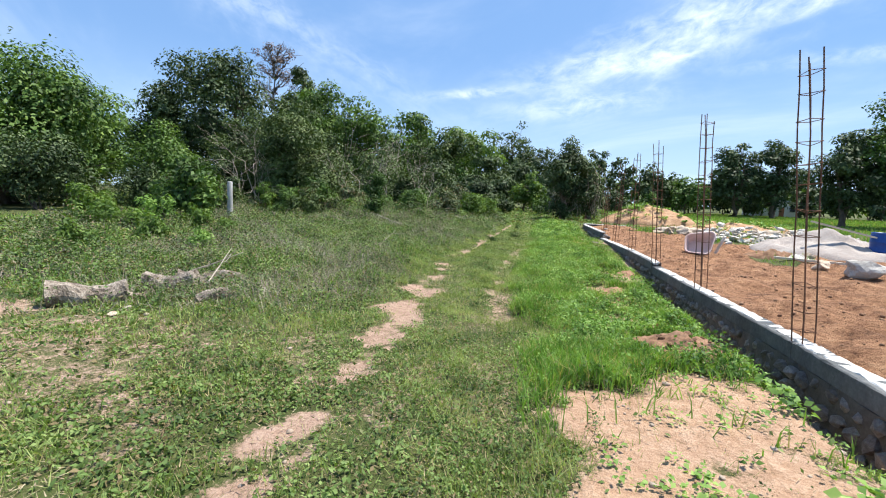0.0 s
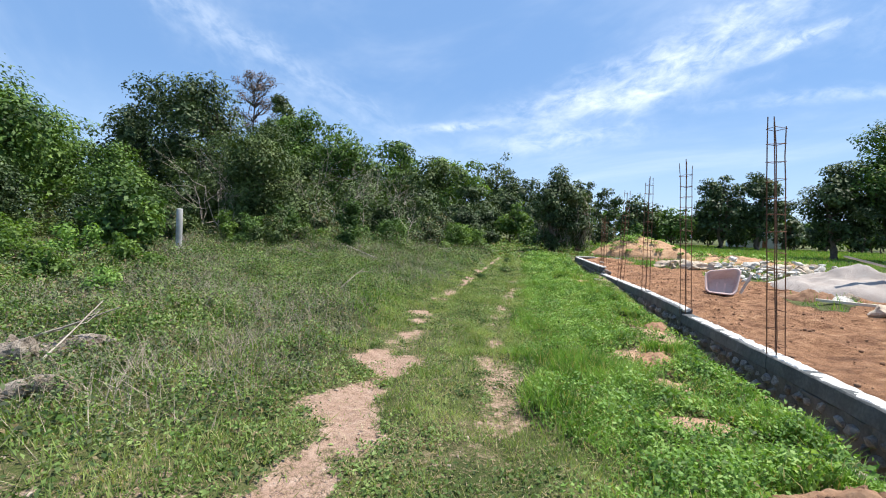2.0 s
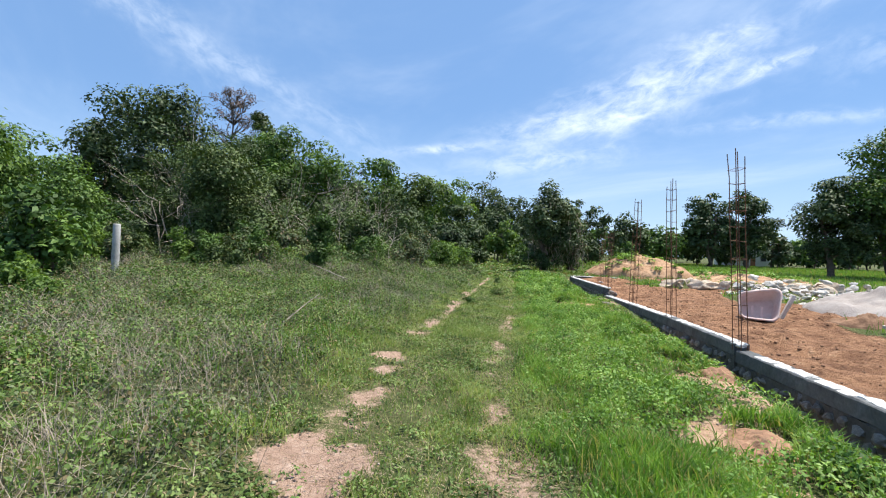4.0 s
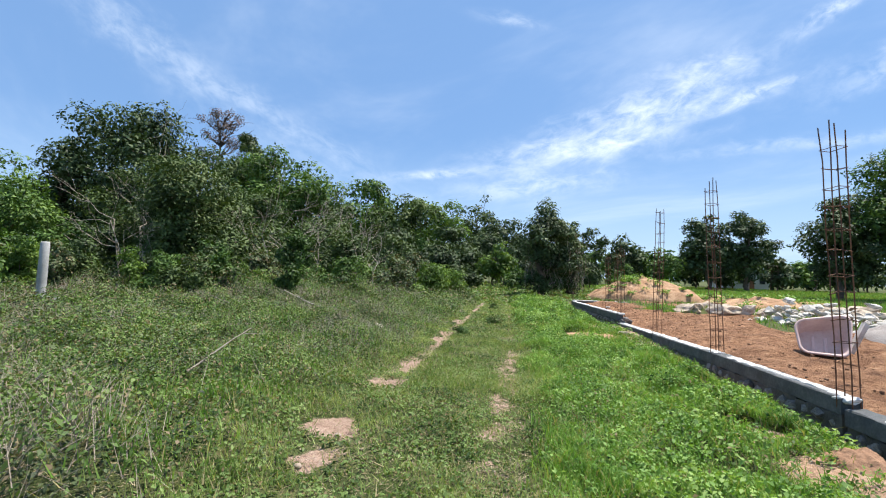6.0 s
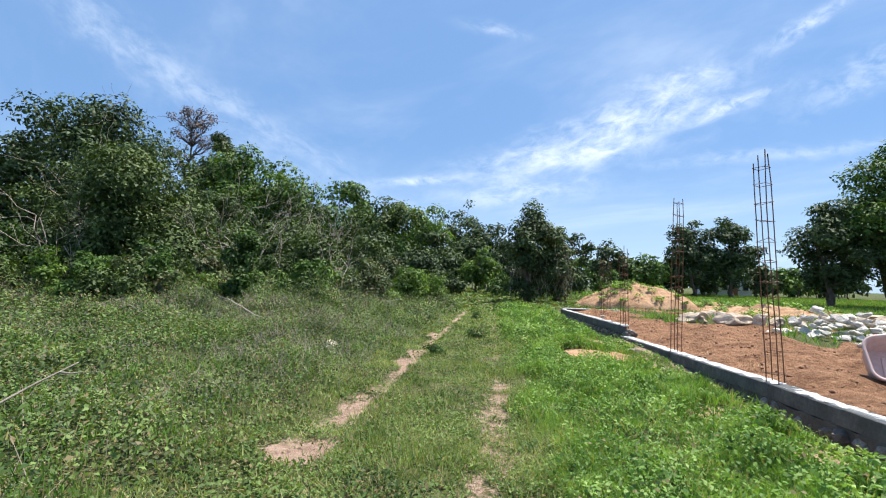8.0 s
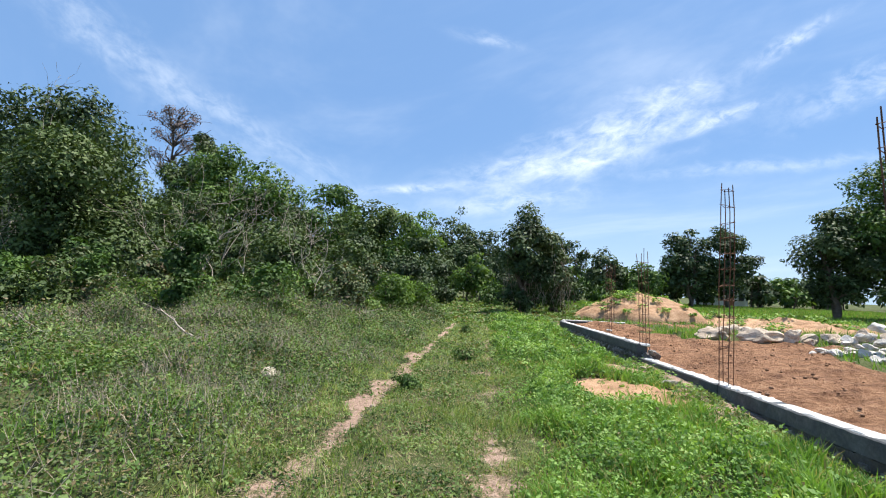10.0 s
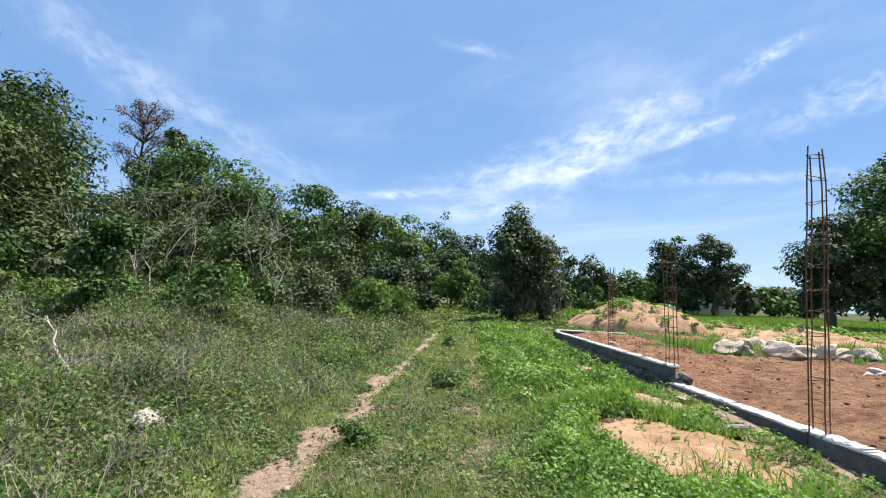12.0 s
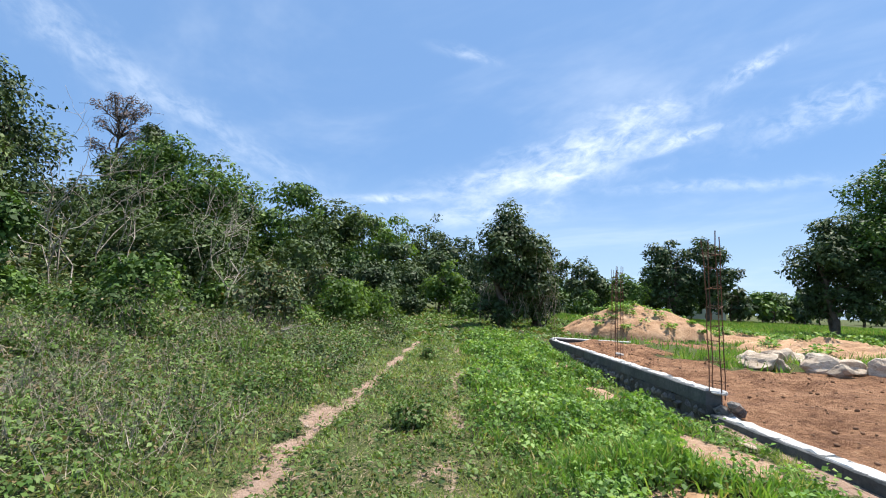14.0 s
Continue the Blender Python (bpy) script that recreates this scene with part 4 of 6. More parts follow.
# ---------------------------------------------------------------- foundation wall
def lumpy(name, seed, cuts=2, rough=0.22, squash=(1, 1, 1), chop=5):
    """An angular stone about 1 across."""
    rng = np.random.default_rng(seed)
    bm = bmesh.new()
    bmesh.ops.create_icosphere(bm, subdivisions=cuts, radius=0.5)
    planes = [(Vector(unit(rng.normal(0, 1, 3))), rng.uniform(0.26, 0.40)) for _ in range(chop)]
    for v in bm.verts:
        for n, d in planes:
            e = v.co.dot(n) - d
            if e > 0:
                v.co -= n * e
        v.co += v.co.normalized() * (noise.noise(v.co * 3.0 + Vector((seed * 3.1, 0, 0))) * rough * 0.4)
        v.co = Vector((v.co.x * squash[0], v.co.y * squash[1], v.co.z * squash[2]))
    me = bpy.data.meshes.new(name)
    bm.to_mesh(me)
    bm.free()
    return me


ROCK_MESH = [lumpy("rock", 10 + i, 2, 0.2, (1, 0.85, 0.75), 9) for i in range(6)]
BOULDER_MESH = [lumpy("boulder", 70 + i, 3, 0.34, (1, 0.86, 0.78), 8) for i in range(6)]
STONE_MESH = [lumpy("stone", 40 + i, 1, 0.2, (1.0, 1.0, 1.0), 6) for i in range(6)]


def strip(ys, off0, off1, z0f, z1f, rough=0.0, seed=0):
    """A band of wall along the foundation line, from off0 to off1 across it and z0 to z1 high."""
    rng = np.random.default_rng(seed)
    rows = []
    for y in ys:
        c, cy = float(wall_x(y)), y
        a, b = float(z0f(y)), float(z1f(y))
        j = rng.normal(0, rough, 8) if rough else np.zeros(8)
        rows.append([(c + off0 + j[0], cy, a), (c + off1 + j[1], cy, a), (c + off1 + j[2], cy, b - 0.012 + j[3]), (c + off1 - 0.014 + j[2], cy, b + j[4]),
                     (c + off0 + 0.014 + j[5], cy, b + j[6]), (c + off0 + j[5], cy, b - 0.012 + j[7])])
    V = np.array(rows)
    n, k = V.shape[:2]
    bm = bmesh.new()
    vs = [[bm.verts.new(p) for p in r] for r in V]
    for i in range(n - 1):
        for j in range(k):
            bm.faces.new((vs[i][j], vs[i][(j + 1) % k], vs[i + 1][(j + 1) % k], vs[i + 1][j]))
    bm.faces.new(vs[0])
    bm.faces.new(list(reversed(vs[-1])))
    bmesh.ops.recalc_face_normals(bm, faces=bm.faces)
    return bm


wall = thing("wall_foundation", label="low foundation wall of dark rubble stone under a grey concrete beam", category="wall", kind="structure")
BAYS = [(-6.0, -1.0), (-1.0, 1.7), (1.7, 5.2), (5.2, 8.65), (8.65, 12.08), (12.12, 15.1), (15.1, 18.1), (18.1, 21.25), (21.33, 27.4), (27.4, 32.2)]
for i, (y0, y1) in enumerate(BAYS):
    ys = np.linspace(y0 + 0.006, y1 - 0.006, 30)
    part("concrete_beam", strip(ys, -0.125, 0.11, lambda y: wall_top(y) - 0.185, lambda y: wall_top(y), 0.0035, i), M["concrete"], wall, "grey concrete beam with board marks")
    part("stone_base", strip(ys, -0.12, 0.16, lambda y: wall_top(y) - 0.95, lambda y: wall_top(y) - 0.19, 0.012, 50 + i), M["mortar"], wall)
    # pale mortar spread unevenly along the top
    rr = np.random.default_rng(900 + i)
    y = y0 + 0.12
    while y < y1 - 0.4:
        ln = rr.uniform(0.5, 1.7)
        e = min(y + ln, y1 - 0.03)
        w0 = rr.uniform(-0.10, -0.035)
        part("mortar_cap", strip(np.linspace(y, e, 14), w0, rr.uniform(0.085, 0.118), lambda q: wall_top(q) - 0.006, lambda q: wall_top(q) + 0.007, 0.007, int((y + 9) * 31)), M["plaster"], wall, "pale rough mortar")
        y = e + rr.uniform(0.02, 0.18)
rr = np.random.default_rng(8)
y = 0.2
while y < 31.8:
    top = float(wall_top(y)) - 0.205
    for row in range(3):
        s = rr.uniform(0.17, 0.28)
        z = top - 0.09 - row * 0.175 + rr.uniform(-0.03, 0.03)
        st = part("stone", STONE_MESH[rr.integers(6)], M["stone"], wall)
        st.matrix_basis = Matrix.LocRotScale((float(wall_x(y)) - 0.10 + rr.uniform(-0.025, 0.015), y + rr.uniform(-0.04, 0.04) + row * 0.07, z), Euler((rr.uniform(0, 6), rr.uniform(0, 6), rr.uniform(0, 6))), (s * 0.72, s, s * 0.78))
    y += rr.uniform(0.18, 0.27)
# the stub of rubble masonry where the wall steps
for k in range(9):
    st = part("stone", STONE_MESH[k % 6], M["rock"], wall)
    s = rr.uniform(0.16, 0.26)
    st.matrix_basis = Matrix.LocRotScale((4.78 + rr.uniform(-0.1, 0.16), 21.2 + rr.uniform(-0.14, 0.1), -0.16 + rr.uniform(-0.06, 0.2)), Euler((k, k * 2.0, k * 3.0)), (s, s, s * 0.8))
# cross wall at the far end
cross = thing("wall_cross", label="pale mortar-topped cross wall closing the plot's far end", category="wall", kind="structure")
bm = bmesh.new()
bmesh.ops.create_cube(bm, size=1)
part("concrete_beam", bm, M["concrete"], cross, at=Matrix.LocRotScale((7.9, 31.9, -0.30), Euler((0, 0, -0.22)), (4.2, 0.24, 0.5)))
bm = bmesh.new()
bmesh.ops.create_cube(bm, size=1)
bmesh.ops.bevel(bm, geom=bm.edges[:], offset=0.1, segments=1)
part("mortar_cap", bm, M["plaster"], cross, at=Matrix.LocRotScale((7.9, 31.9, -0.035), Euler((0, 0, -0.22)), (4.2, 0.34, 0.04)))


# ---------------------------------------------------------------- steel column cages
def rebar_column(x, y, zb, top, seed, lean=(0, 0), turn=10, label="upright cage of four rusty steel bars with wire stirrups"):
    rng = np.random.default_rng(seed)
    root = thing("rebar_column", at=pose(x, y, zb, 0, 0, turn), label=label, category="rebar", group="rebar columns")
    h = top - zb
    half = 0.072
    bars = []
    for k, (sx, sy) in enumerate([(-1, -1), (1, -1), (1, 1), (-1, 1)]):
        hh = h + rng.uniform(-0.12, 0.06)
        n = 9
        zz = np.linspace(-0.1, hh, n)
        t = np.clip(zz / h, 0, 1.1)
        bx = sx * half + lean[0] * t + np.where(t > 0.8, rng.normal(0, 0.02) * (t - 0.8) * 5, 0) + rng.normal(0, 0.004, n)
        by = sy * half + lean[1] * t + np.where(t > 0.8, rng.normal(0, 0.02) * (t - 0.8) * 5, 0) + rng.normal(0, 0.004, n)
        ln = np.stack([bx, by, zz, np.full(n, 0.0075)], 1)
        bars.append(ln)
        part("bar", smooth(mesh_np("bar", *tubes([ln], 6))), M["rebar"], root)
    z = 0.14
    while z < h - 0.12:
        c = []
        for ln in bars:
            c.append([np.interp(z, ln[:, 2], ln[:, 0]), np.interp(z, ln[:, 2], ln[:, 1])])
        tilt = rng.normal(0, 0.016, 4)
        pts = []
        for a in range(5):
            q = a % 4
            ex = np.array(c[q]) + np.sign(np.array([(-1, -1), (1, -1), (1, 1), (-1, 1)][q])) * 0.011
            pts.append([ex[0], ex[1], z + tilt[q], 0.0042])
        hook = [pts[0][0] + 0.05, pts[0][1] + 0.045, pts[0][2] + 0.01, 0.0042]
        part("stirrup", mesh_np("stirrup", *tubes([[p, q] for p, q in zip(pts[:-1], pts[1:])] + [[pts[0], hook]], 5)), M["rebar"], root)
        z += rng.uniform(0.20, 0.285)
    # lump of mortar round the foot
    part("mortar_foot", lumpy("mortar_foot", seed, 2, 0.5, (0.22, 0.25, 0.09)), M["plaster"], root, "splash of pale mortar")


COLUMNS = [(3.13, 1.7, 3.1, (0, 0)), (3.34, 5.2, 3.13, (-0.20, 0.12)), (3.72, 8.65, 3.13, (-0.13, 0.16)), (4.06, 12.15, 3.05, (-0.25, -0.15)), (4.27, 15.12, 3.08, (-0.03, 0.15)), (4.46, 18.1, 3.03, (0.06, -0.06)),
           (4.72, 21.36, 2.25, (-0.04, 0.0)), (6.2, 27.5, 2.4, (0, 0)), (5.75, 31.9, 0.7, (0, 0)), (8.0, 31.9, 2.65, (0.05, 0))]
for i, (x, y, top, (lx, ly)) in enumerate(COLUMNS):
    tn = radians(8 + 5 * i)
    rebar_column(x, y, float(wall_top(min(y, 32.0))) - 0.02 if i < 7 else -0.05, top, 60 + i, (lx * math.cos(tn) + ly * math.sin(tn), ly * math.cos(tn) - lx * math.sin(tn)), 8 + 5 * i)


# ---------------------------------------------------------------- the building plot: heaps, stones, tub, drum
def up_dirs(n, rng, tilt=0.6):
    return unit(np.stack([rng.normal(0, tilt, n), rng.normal(0, tilt, n), np.ones(n)], 1))


SEEDLINGS = []


def broadleaf_plant(x, y, n, size, seed, hgt=0.12, z=None):
    """Leaves of one small plant; all such plants are joined below."""
    rng = np.random.default_rng(seed)
    a = rng.uniform(0, 6.28, n)
    r = rng.uniform(0.01, 1.0, n) * hgt * 1.2
    p = np.stack([x + np.cos(a) * r, y + np.sin(a) * r, (float(height(x, y)) if z is None else z) + rng.uniform(0.1, 1.0, n) * hgt], 1)
    dirv = unit(np.stack([np.cos(a), np.sin(a), rng.uniform(-0.3, 0.8, n)], 1))
    L = size * rng.uniform(0.5, 1.3, n)
    SEEDLINGS.append((p, dirv, up_dirs(n, rng, 0.6), L))


def heap_shape(X, Y, h, seed, peak, rough):
    r = np.sqrt(X ** 2 + Y ** 2)
    prof = np.clip(1 - r, 0, 1) ** (1 / peak)
    prof = np.minimum(prof, 0.80 + 0.2 * prof)
    lum = (vn(X, Y, 0.5, seed) - 0.5) * 0.8 + (vn(X, Y, 0.22, seed + 1) - 0.5) * 0.6 + (vn(X, Y, 0.09, seed + 2) - 0.5) * 0.45 + (vn(X, Y, 0.05, seed + 3) - 0.5) * 0.2
    return h * (prof * (1 + lum * rough * 2) + lum * rough * sstep(1.1 - r, 0, 0.25)) - 0.3 * sstep(r, 0.9, 1.15) * h - 0.03


def heap(name, x, y, rx, ry, h, mat, label, category, seed, peak=1.5, rough=0.19, n=80, weeds=0):
    """A tipped heap with slumped flanks, clods and runnels, on which weeds have sprouted."""
    u = np.linspace(-1.15, 1.15, n)
    X, Y = np.meshgrid(u, u)
    wx, wy = x + X * rx, y + Y * ry
    v = np.stack([wx, wy, height(wx, wy) + heap_shape(X, Y, h, seed, peak, rough)], -1).reshape(-1, 3)
    i, j = np.meshgrid(np.arange(n - 1), np.arange(n - 1), indexing="ij")
    q = np.stack([i * n + j, i * n + j + 1, (i + 1) * n + j + 1, (i + 1) * n + j], -1).reshape(-1, 4)
    r = np.random.default_rng(seed)
    for k in range(weeds):
        a, b = r.uniform(-0.8, 0.8), r.uniform(-0.8, 0.5)
        z = float(height(x + a * rx, y + b * ry) + heap_shape(np.array(a), np.array(b), h, seed, peak, rough))
        broadleaf_plant(x + a * rx, y + b * ry, int(r.integers(30, 90)), 0.13, 4000 + seed * 60 + k, r.uniform(0.1, 0.3), z)
    return thing(name, mat, smooth(mesh_np(name, v, q)), label=label, category=category)


heap("sand_mound", 11.3, 36.8, 3.9, 2.6, 1.9, M["sand"], "large heap of tan sandy earth with slumped flanks", "sand heap", 1, rough=0.085, weeds=40)
heap("sand_mound", 16.0, 37.5, 4.0, 2.2, 0.5, M["sand"], "long low heap of tan sandy earth", "sand heap", 4, rough=0.12, weeds=40)
heap("sand_mound", 14.8, 29.8, 3.6, 1.6, 0.55, M["sand"], "low heap of pinkish earth behind boulders", "sand heap", 14, weeds=16)
heap("gravel_mound", 11.6, 17.7, 2.35, 2.2, 0.9, M["gravel"], "smooth cone of pale grey gravel", "gravel heap", 7, 1.1, 0.07)
heap("earth_mound", 8.7, 15.3, 1.0, 0.7, 0.34, M["clod"], "low heap of dark brown earth among stones", "earth heap", 23, 1.3, 0.25, 50)
heap("earth_mound", 13.2, 12.0, 2.2, 1.6, 0.55, M["clod"], "low heap of brown earth", "earth heap", 17)
heap("earth_mound", 1.95, 4.95, 0.66, 0.50, 0.24, M["clod"], "small crumbled heap of brown earth on the grass", "earth heap", 9, 1.3, 0.16, 80)
heap("earth_mound", 2.2, 8.5, 0.36, 0.42, 0.15, M["clod"], "small crumbled heap of earth beside the wall", "earth heap", 19, 1.3, 0.16, 60)
heap("earth_mound", 3.0, 10.65, 0.34, 0.4, 0.16, M["clod"], "small crumbled heap of earth beside the wall", "earth heap", 39, 1.3, 0.16, 60)
heap("sand_mound", 2.92, 17.9, 0.88, 1.15, 0.13, M["sand"], "flat spread of tan sand on the grass", "sand heap", 29, 1.6, 0.15, 44)


def rock(x, y, s, seed, mat="rock", name="boulder", label="weathered tan and grey boulder", group="boulders", sink=0.3, z=None, flat=1.0):
    r = np.random.default_rng(seed)
    src = BOULDER_MESH if name == "boulder" else ROCK_MESH
    me = src[seed % 6].copy() if not ROCK_CACHE.get((seed % 6, mat, name)) else ROCK_CACHE[(seed % 6, mat, name)]
    ROCK_CACHE[(seed % 6, mat, name)] = me
    zs = s * r.uniform(0.65, 0.9) * flat
    zz = (float(height(x, y)) if z is None else z) + 0.36 * zs * (1 - sink * 1.3)
    m = Matrix.LocRotScale((x, y, zz), Euler((r.uniform(-0.35, 0.35), r.uniform(-0.35, 0.35), r.uniform(0, 6.28))), (s, s * r.uniform(0.75, 1.0), zs))
    return thing(name, M[mat], me, m, label=label, category="rock", group=group)


ROCK_CACHE = {}
rng = np.random.default_rng(44)
for k in range(24):                               # boulders edging the plot
    x, y = rng.uniform(8.6, 15.0), 0
    y = 26.3 - (x - 8.6) * 0.38 + rng.normal(0, 0.8)
    rock(x, y, rng.uniform(0.5, 1.15), 1000 + k)
for k in range(7):
    x = rng.uniform(8.4, 11.5)
    rock(x, 25.6 - (x - 8.4) * 0.34 + rng.normal(0, 0.4), rng.uniform(0.35, 0.7), 1100 + k)


rng = np.random.default_rng(47)
for k in range(16):                               # lumps broken off the earth heap
    a, q = rng.uniform(0, 6.28), rng.uniform(0.1, 0.75)
    hx, hy = math.cos(a) * q, math.sin(a) * q
    x, y = 1.95 + hx * 0.66, 4.95 + hy * 0.5
    rock(x, y, rng.uniform(0.05, 0.15), 1700 + k, "clod", "earth_lump", "crumbling lump of brown earth on a small heap", "earth lumps", 0.3, float(height(x, y) + heap_shape(np.array(hx), np.array(hy), 0.24, 9, 1.3, 0.16)) - 0.01)


def rubble_pile():
    rng = np.random.default_rng(45)
    for k in range(240):
        x = rng.uniform(9.0, 14.6)
        w = rng.normal(0, 0.7)
        y = 21.0 - (x - 9.0) * 0.10 + w
        s = rng.uniform(0.16, 0.46)
        z = float(height(x, y)) + max(0, 0.72 - abs(w) * 0.55) * rng.uniform(0, 1) - 0.04
        rock(x, y, s, 1200 + k, "rubble", "rubble_stone", "broken pale grey building stone in a heap", "rubble heap", 0.3, z, 0.8)


rubble_pile()
for k, (x, y, s) in enumerate([(9.2, 14.9, 0.6), (9.6, 15.3, 0.5), (8.8, 14.5, 0.42), (8.6, 13.1, 0.55), (8.35, 11.35, 0.8), (9.4, 12.6, 0.6), (10.6, 12.4, 0.5), (9.0, 11.6, 0.3), (10.2, 11.3, 0.35), (11.4, 12.0, 0.6)]):
    rock(x, y, s, 1500 + k, "rock" if k % 2 else "rubble", "boulder", "pale boulder lying on brown earth")
for k, (x, y, s, mt, lab) in enumerate([
        (-2.35, 18.0, 0.44, "white_rock", "flat pale limestone lying in the weeds"), (-2.42, 17.5, 0.20, "white_rock", "small pale limestone in the weeds"), (3.75, 18.35, 0.36, "white_rock", "flat white stone beside the wall"),
        (3.05, 12.2, 0.2, "rock", "small stone on bare sand"), (2.56, 5.77, 0.2, "white_rock", "small white stone beside the earth heap"), (2.66, 5.62, 0.13, "white_rock", "small white stone beside the earth heap"),
        (-9.56, 17.0, 0.5, "white_rock", "pale rounded stone in the grass"), (-8.6, 16.6, 0.28, "white_rock", "pale stone in the grass"), (-4.75, 5.05, 0.16, "white_rock", "small stone in the weeds"), (-4.6, 4.7, 0.16, "rock", "small stone in the weeds"),
        (6.6, 32.4, 0.5, "white_rock", "white block on the cross wall"), (-2.3, 16.9, 0.14, "white_rock", "small pale stone in the weeds"), (2.0, 4.85, 0.14, "rock", "small stone on the earth heap"), (4.1, 20.0, 0.2, "rock", "stone at the wall's foot")]):
    rock(x, y, s, 1600 + k, mt, "stone", lab, "", -0.5, None, 0.5)


def tub(x, y, z):
    """A big moulded tub lying on its side, its mouth turned to the track."""
    root = thing("plastic_tub", label="faded pink plastic mixing tub lying on its side on brown earth", category="tub")

    def section(hw, hh, r, dep, n=6):
        pts = []
        for cx, cy, a0 in ((hw - r, hh - r, 0), (-hw + r, hh - r, 90), (-hw + r * 1.3, -hh + r * 1.3, 180), (hw - r * 1.3, -hh + r * 1.3, 270)):
            for k in range(n + 1):
                a = radians(a0 + 90 * k / n)
                pts.append((cx + r * math.cos(a), cy + r * math.sin(a), dep))
        return pts

    bm = bmesh.new()
    rings = [section(0.56, 0.46, 0.20, 0.0), section(0.60, 0.50, 0.22, 0.0), section(0.60, 0.50, 0.22, -0.035), section(0.55, 0.45, 0.2, -0.05),
             section(0.47, 0.37, 0.18, -0.46), section(0.44, 0.34, 0.17, -0.50)]
    inner = [section(0.42, 0.32, 0.16, -0.465), section(0.45, 0.35, 0.17, -0.44), section(0.53, 0.43, 0.19, -0.03)]
    vs = [[bm.verts.new(p) for p in r] for r in rings]
    vi = [[bm.verts.new(p) for p in r] for r in inner]
    loop = vs + vi
    n = len(vs[0])
    for a, b in zip(vs[:-1], vs[1:]):
        for k in range(n):
            bm.faces.new((a[k], a[(k + 1) % n], b[(k + 1) % n], b[k]))
    for a, b in zip(vi[:-1], vi[1:]):
        for k in range(n):
            bm.faces.new((a[k], a[(k + 1) % n], b[(k + 1) % n], b[k]))
    for k in range(n):
        bm.faces.new((vi[-1][k], vi[-1][(k + 1) % n], vs[0][(k + 1) % n], vs[0][k]))
    bm.faces.new(vs[-1])
    bm.faces.new(vi[0])
    bmesh.ops.recalc_face_normals(bm, faces=bm.faces)
    for f in bm.faces:
        f.smooth = True
    for v in bm.verts:                            # one end is shallower than the other
        v.co.y = -0.5 + (v.co.y + 0.5) * (1.06 + 0.26 * v.co.x)
        v.co.x *= 0.92
    part("shell", bm, M["pink"], root)
    root.matrix_basis = Matrix.Translation((x, y, z)) @ Euler((radians(60), 0, radians(-24))).to_matrix().to_4x4() @ Euler((0, 0, radians(-4))).to_matrix().to_4x4() @ Matrix.Diagonal((0.80, 0.80, 0.80, 1))
    # moulded ribs on the floor of the tub
    for k in (-0.12, 0.12):
        b2 = bmesh.new()
        bmesh.ops.create_cube(b2, size=1)
        bmesh.ops.bevel(b2, geom=b2.edges[:], offset=0.2, segments=2)
        part("rib", b2, M["pink"], root, at=Matrix.LocRotScale((k, 0, -0.455), None, (0.06, 0.42, 0.03)))


tub(6.56, 15.75, 0.24)


def drum(x, y):
    z = float(height(x, y))
    root = thing("plastic_drum", at=pose(x, y, z - 0.02, 0, 0, 20), label="blue plastic drum standing behind the gravel", category="drum")
    prof = [(0.0, 0.0), (0.27, 0.0), (0.29, 0.03), (0.29, 0.27), (0.305, 0.29), (0.305, 0.31), (0.29, 0.33), (0.29, 0.57), (0.305, 0.59), (0.305, 0.61), (0.29, 0.63), (0.29, 0.84), (0.27, 0.88), (0.285, 0.90), (0.285, 0.92), (0.25, 0.92), (0.245, 0.89), (0.0, 0.89)]
    bm = bmesh.new()
    vs = [bm.verts.new((r, 0, h)) for r, h in prof]
    es = [bm.edges.new(p) for p in zip(vs[:-1], vs[1:])]
    bmesh.ops.spin(bm, geom=vs + es, cent=(0, 0, 0), axis=(0, 0, 1), angle=2 * math.pi, steps=32)
    bmesh.ops.remove_doubles(bm, verts=bm.verts, dist=0.0005)
    bmesh.ops.recalc_face_normals(bm, faces=bm.faces)
    for f in bm.faces:
        f.smooth = True
    part("barrel", bm, M["blue"], root)
    for k in (-0.15, 0.15):
        b2 = bmesh.new()
        bmesh.ops.create_cone(b2, cap_ends=True, segments=14, radius1=0.035, radius2=0.03, depth=0.03)
        part("bung", b2, M["blue"], root, at=pose(k, 0, 0.90))


drum(12.55, 16.5)


def board(x, y, z, length, width, thick, rx, ry, rz, label, mat="plank", name="plank"):
    bm = bmesh.new()
    bmesh.ops.create_cube(bm, size=1)
    for v in bm.verts:
        v.co = Vector((v.co.x * length, v.co.y * width, v.co.z * thick))
    bmesh.ops.bevel(bm, geom=bm.edges[:], offset=min(width, thick) * 0.15, segments=2)
    me = bpy.data.meshes.new(name)
    bm.to_mesh(me)
    bm.free()
    return thing(name, M[mat], me, pose(x, y, z, rx, ry, rz), label=label, category="plank" if name == "plank" else name)


board(11.55, 16.6, 0.86, 2.1, 0.16, 0.05, 0, 14, -12, "pale wooden plank lying across the gravel heap")
board(9.0, 13.9, 0.05, 2.0, 0.10, 0.06, 0, 1, -25, "pale wooden plank lying on the earth")
board(7.3, 15.9, 0.24, 0.62, 0.30, 0.07, 0, -68, -30, "pale stone slab leaning beside the tub", "rubble", "slab")
board(9.2, 11.0, 0.04, 1.3, 0.18, 0.05, 0, 1, 10, "pale wooden plank lying on the earth")
board(2.9, -0.2, -0.02, 0.9, 0.3, 0.05, 0, 2, 80, "dark wooden board lying beside the wall")


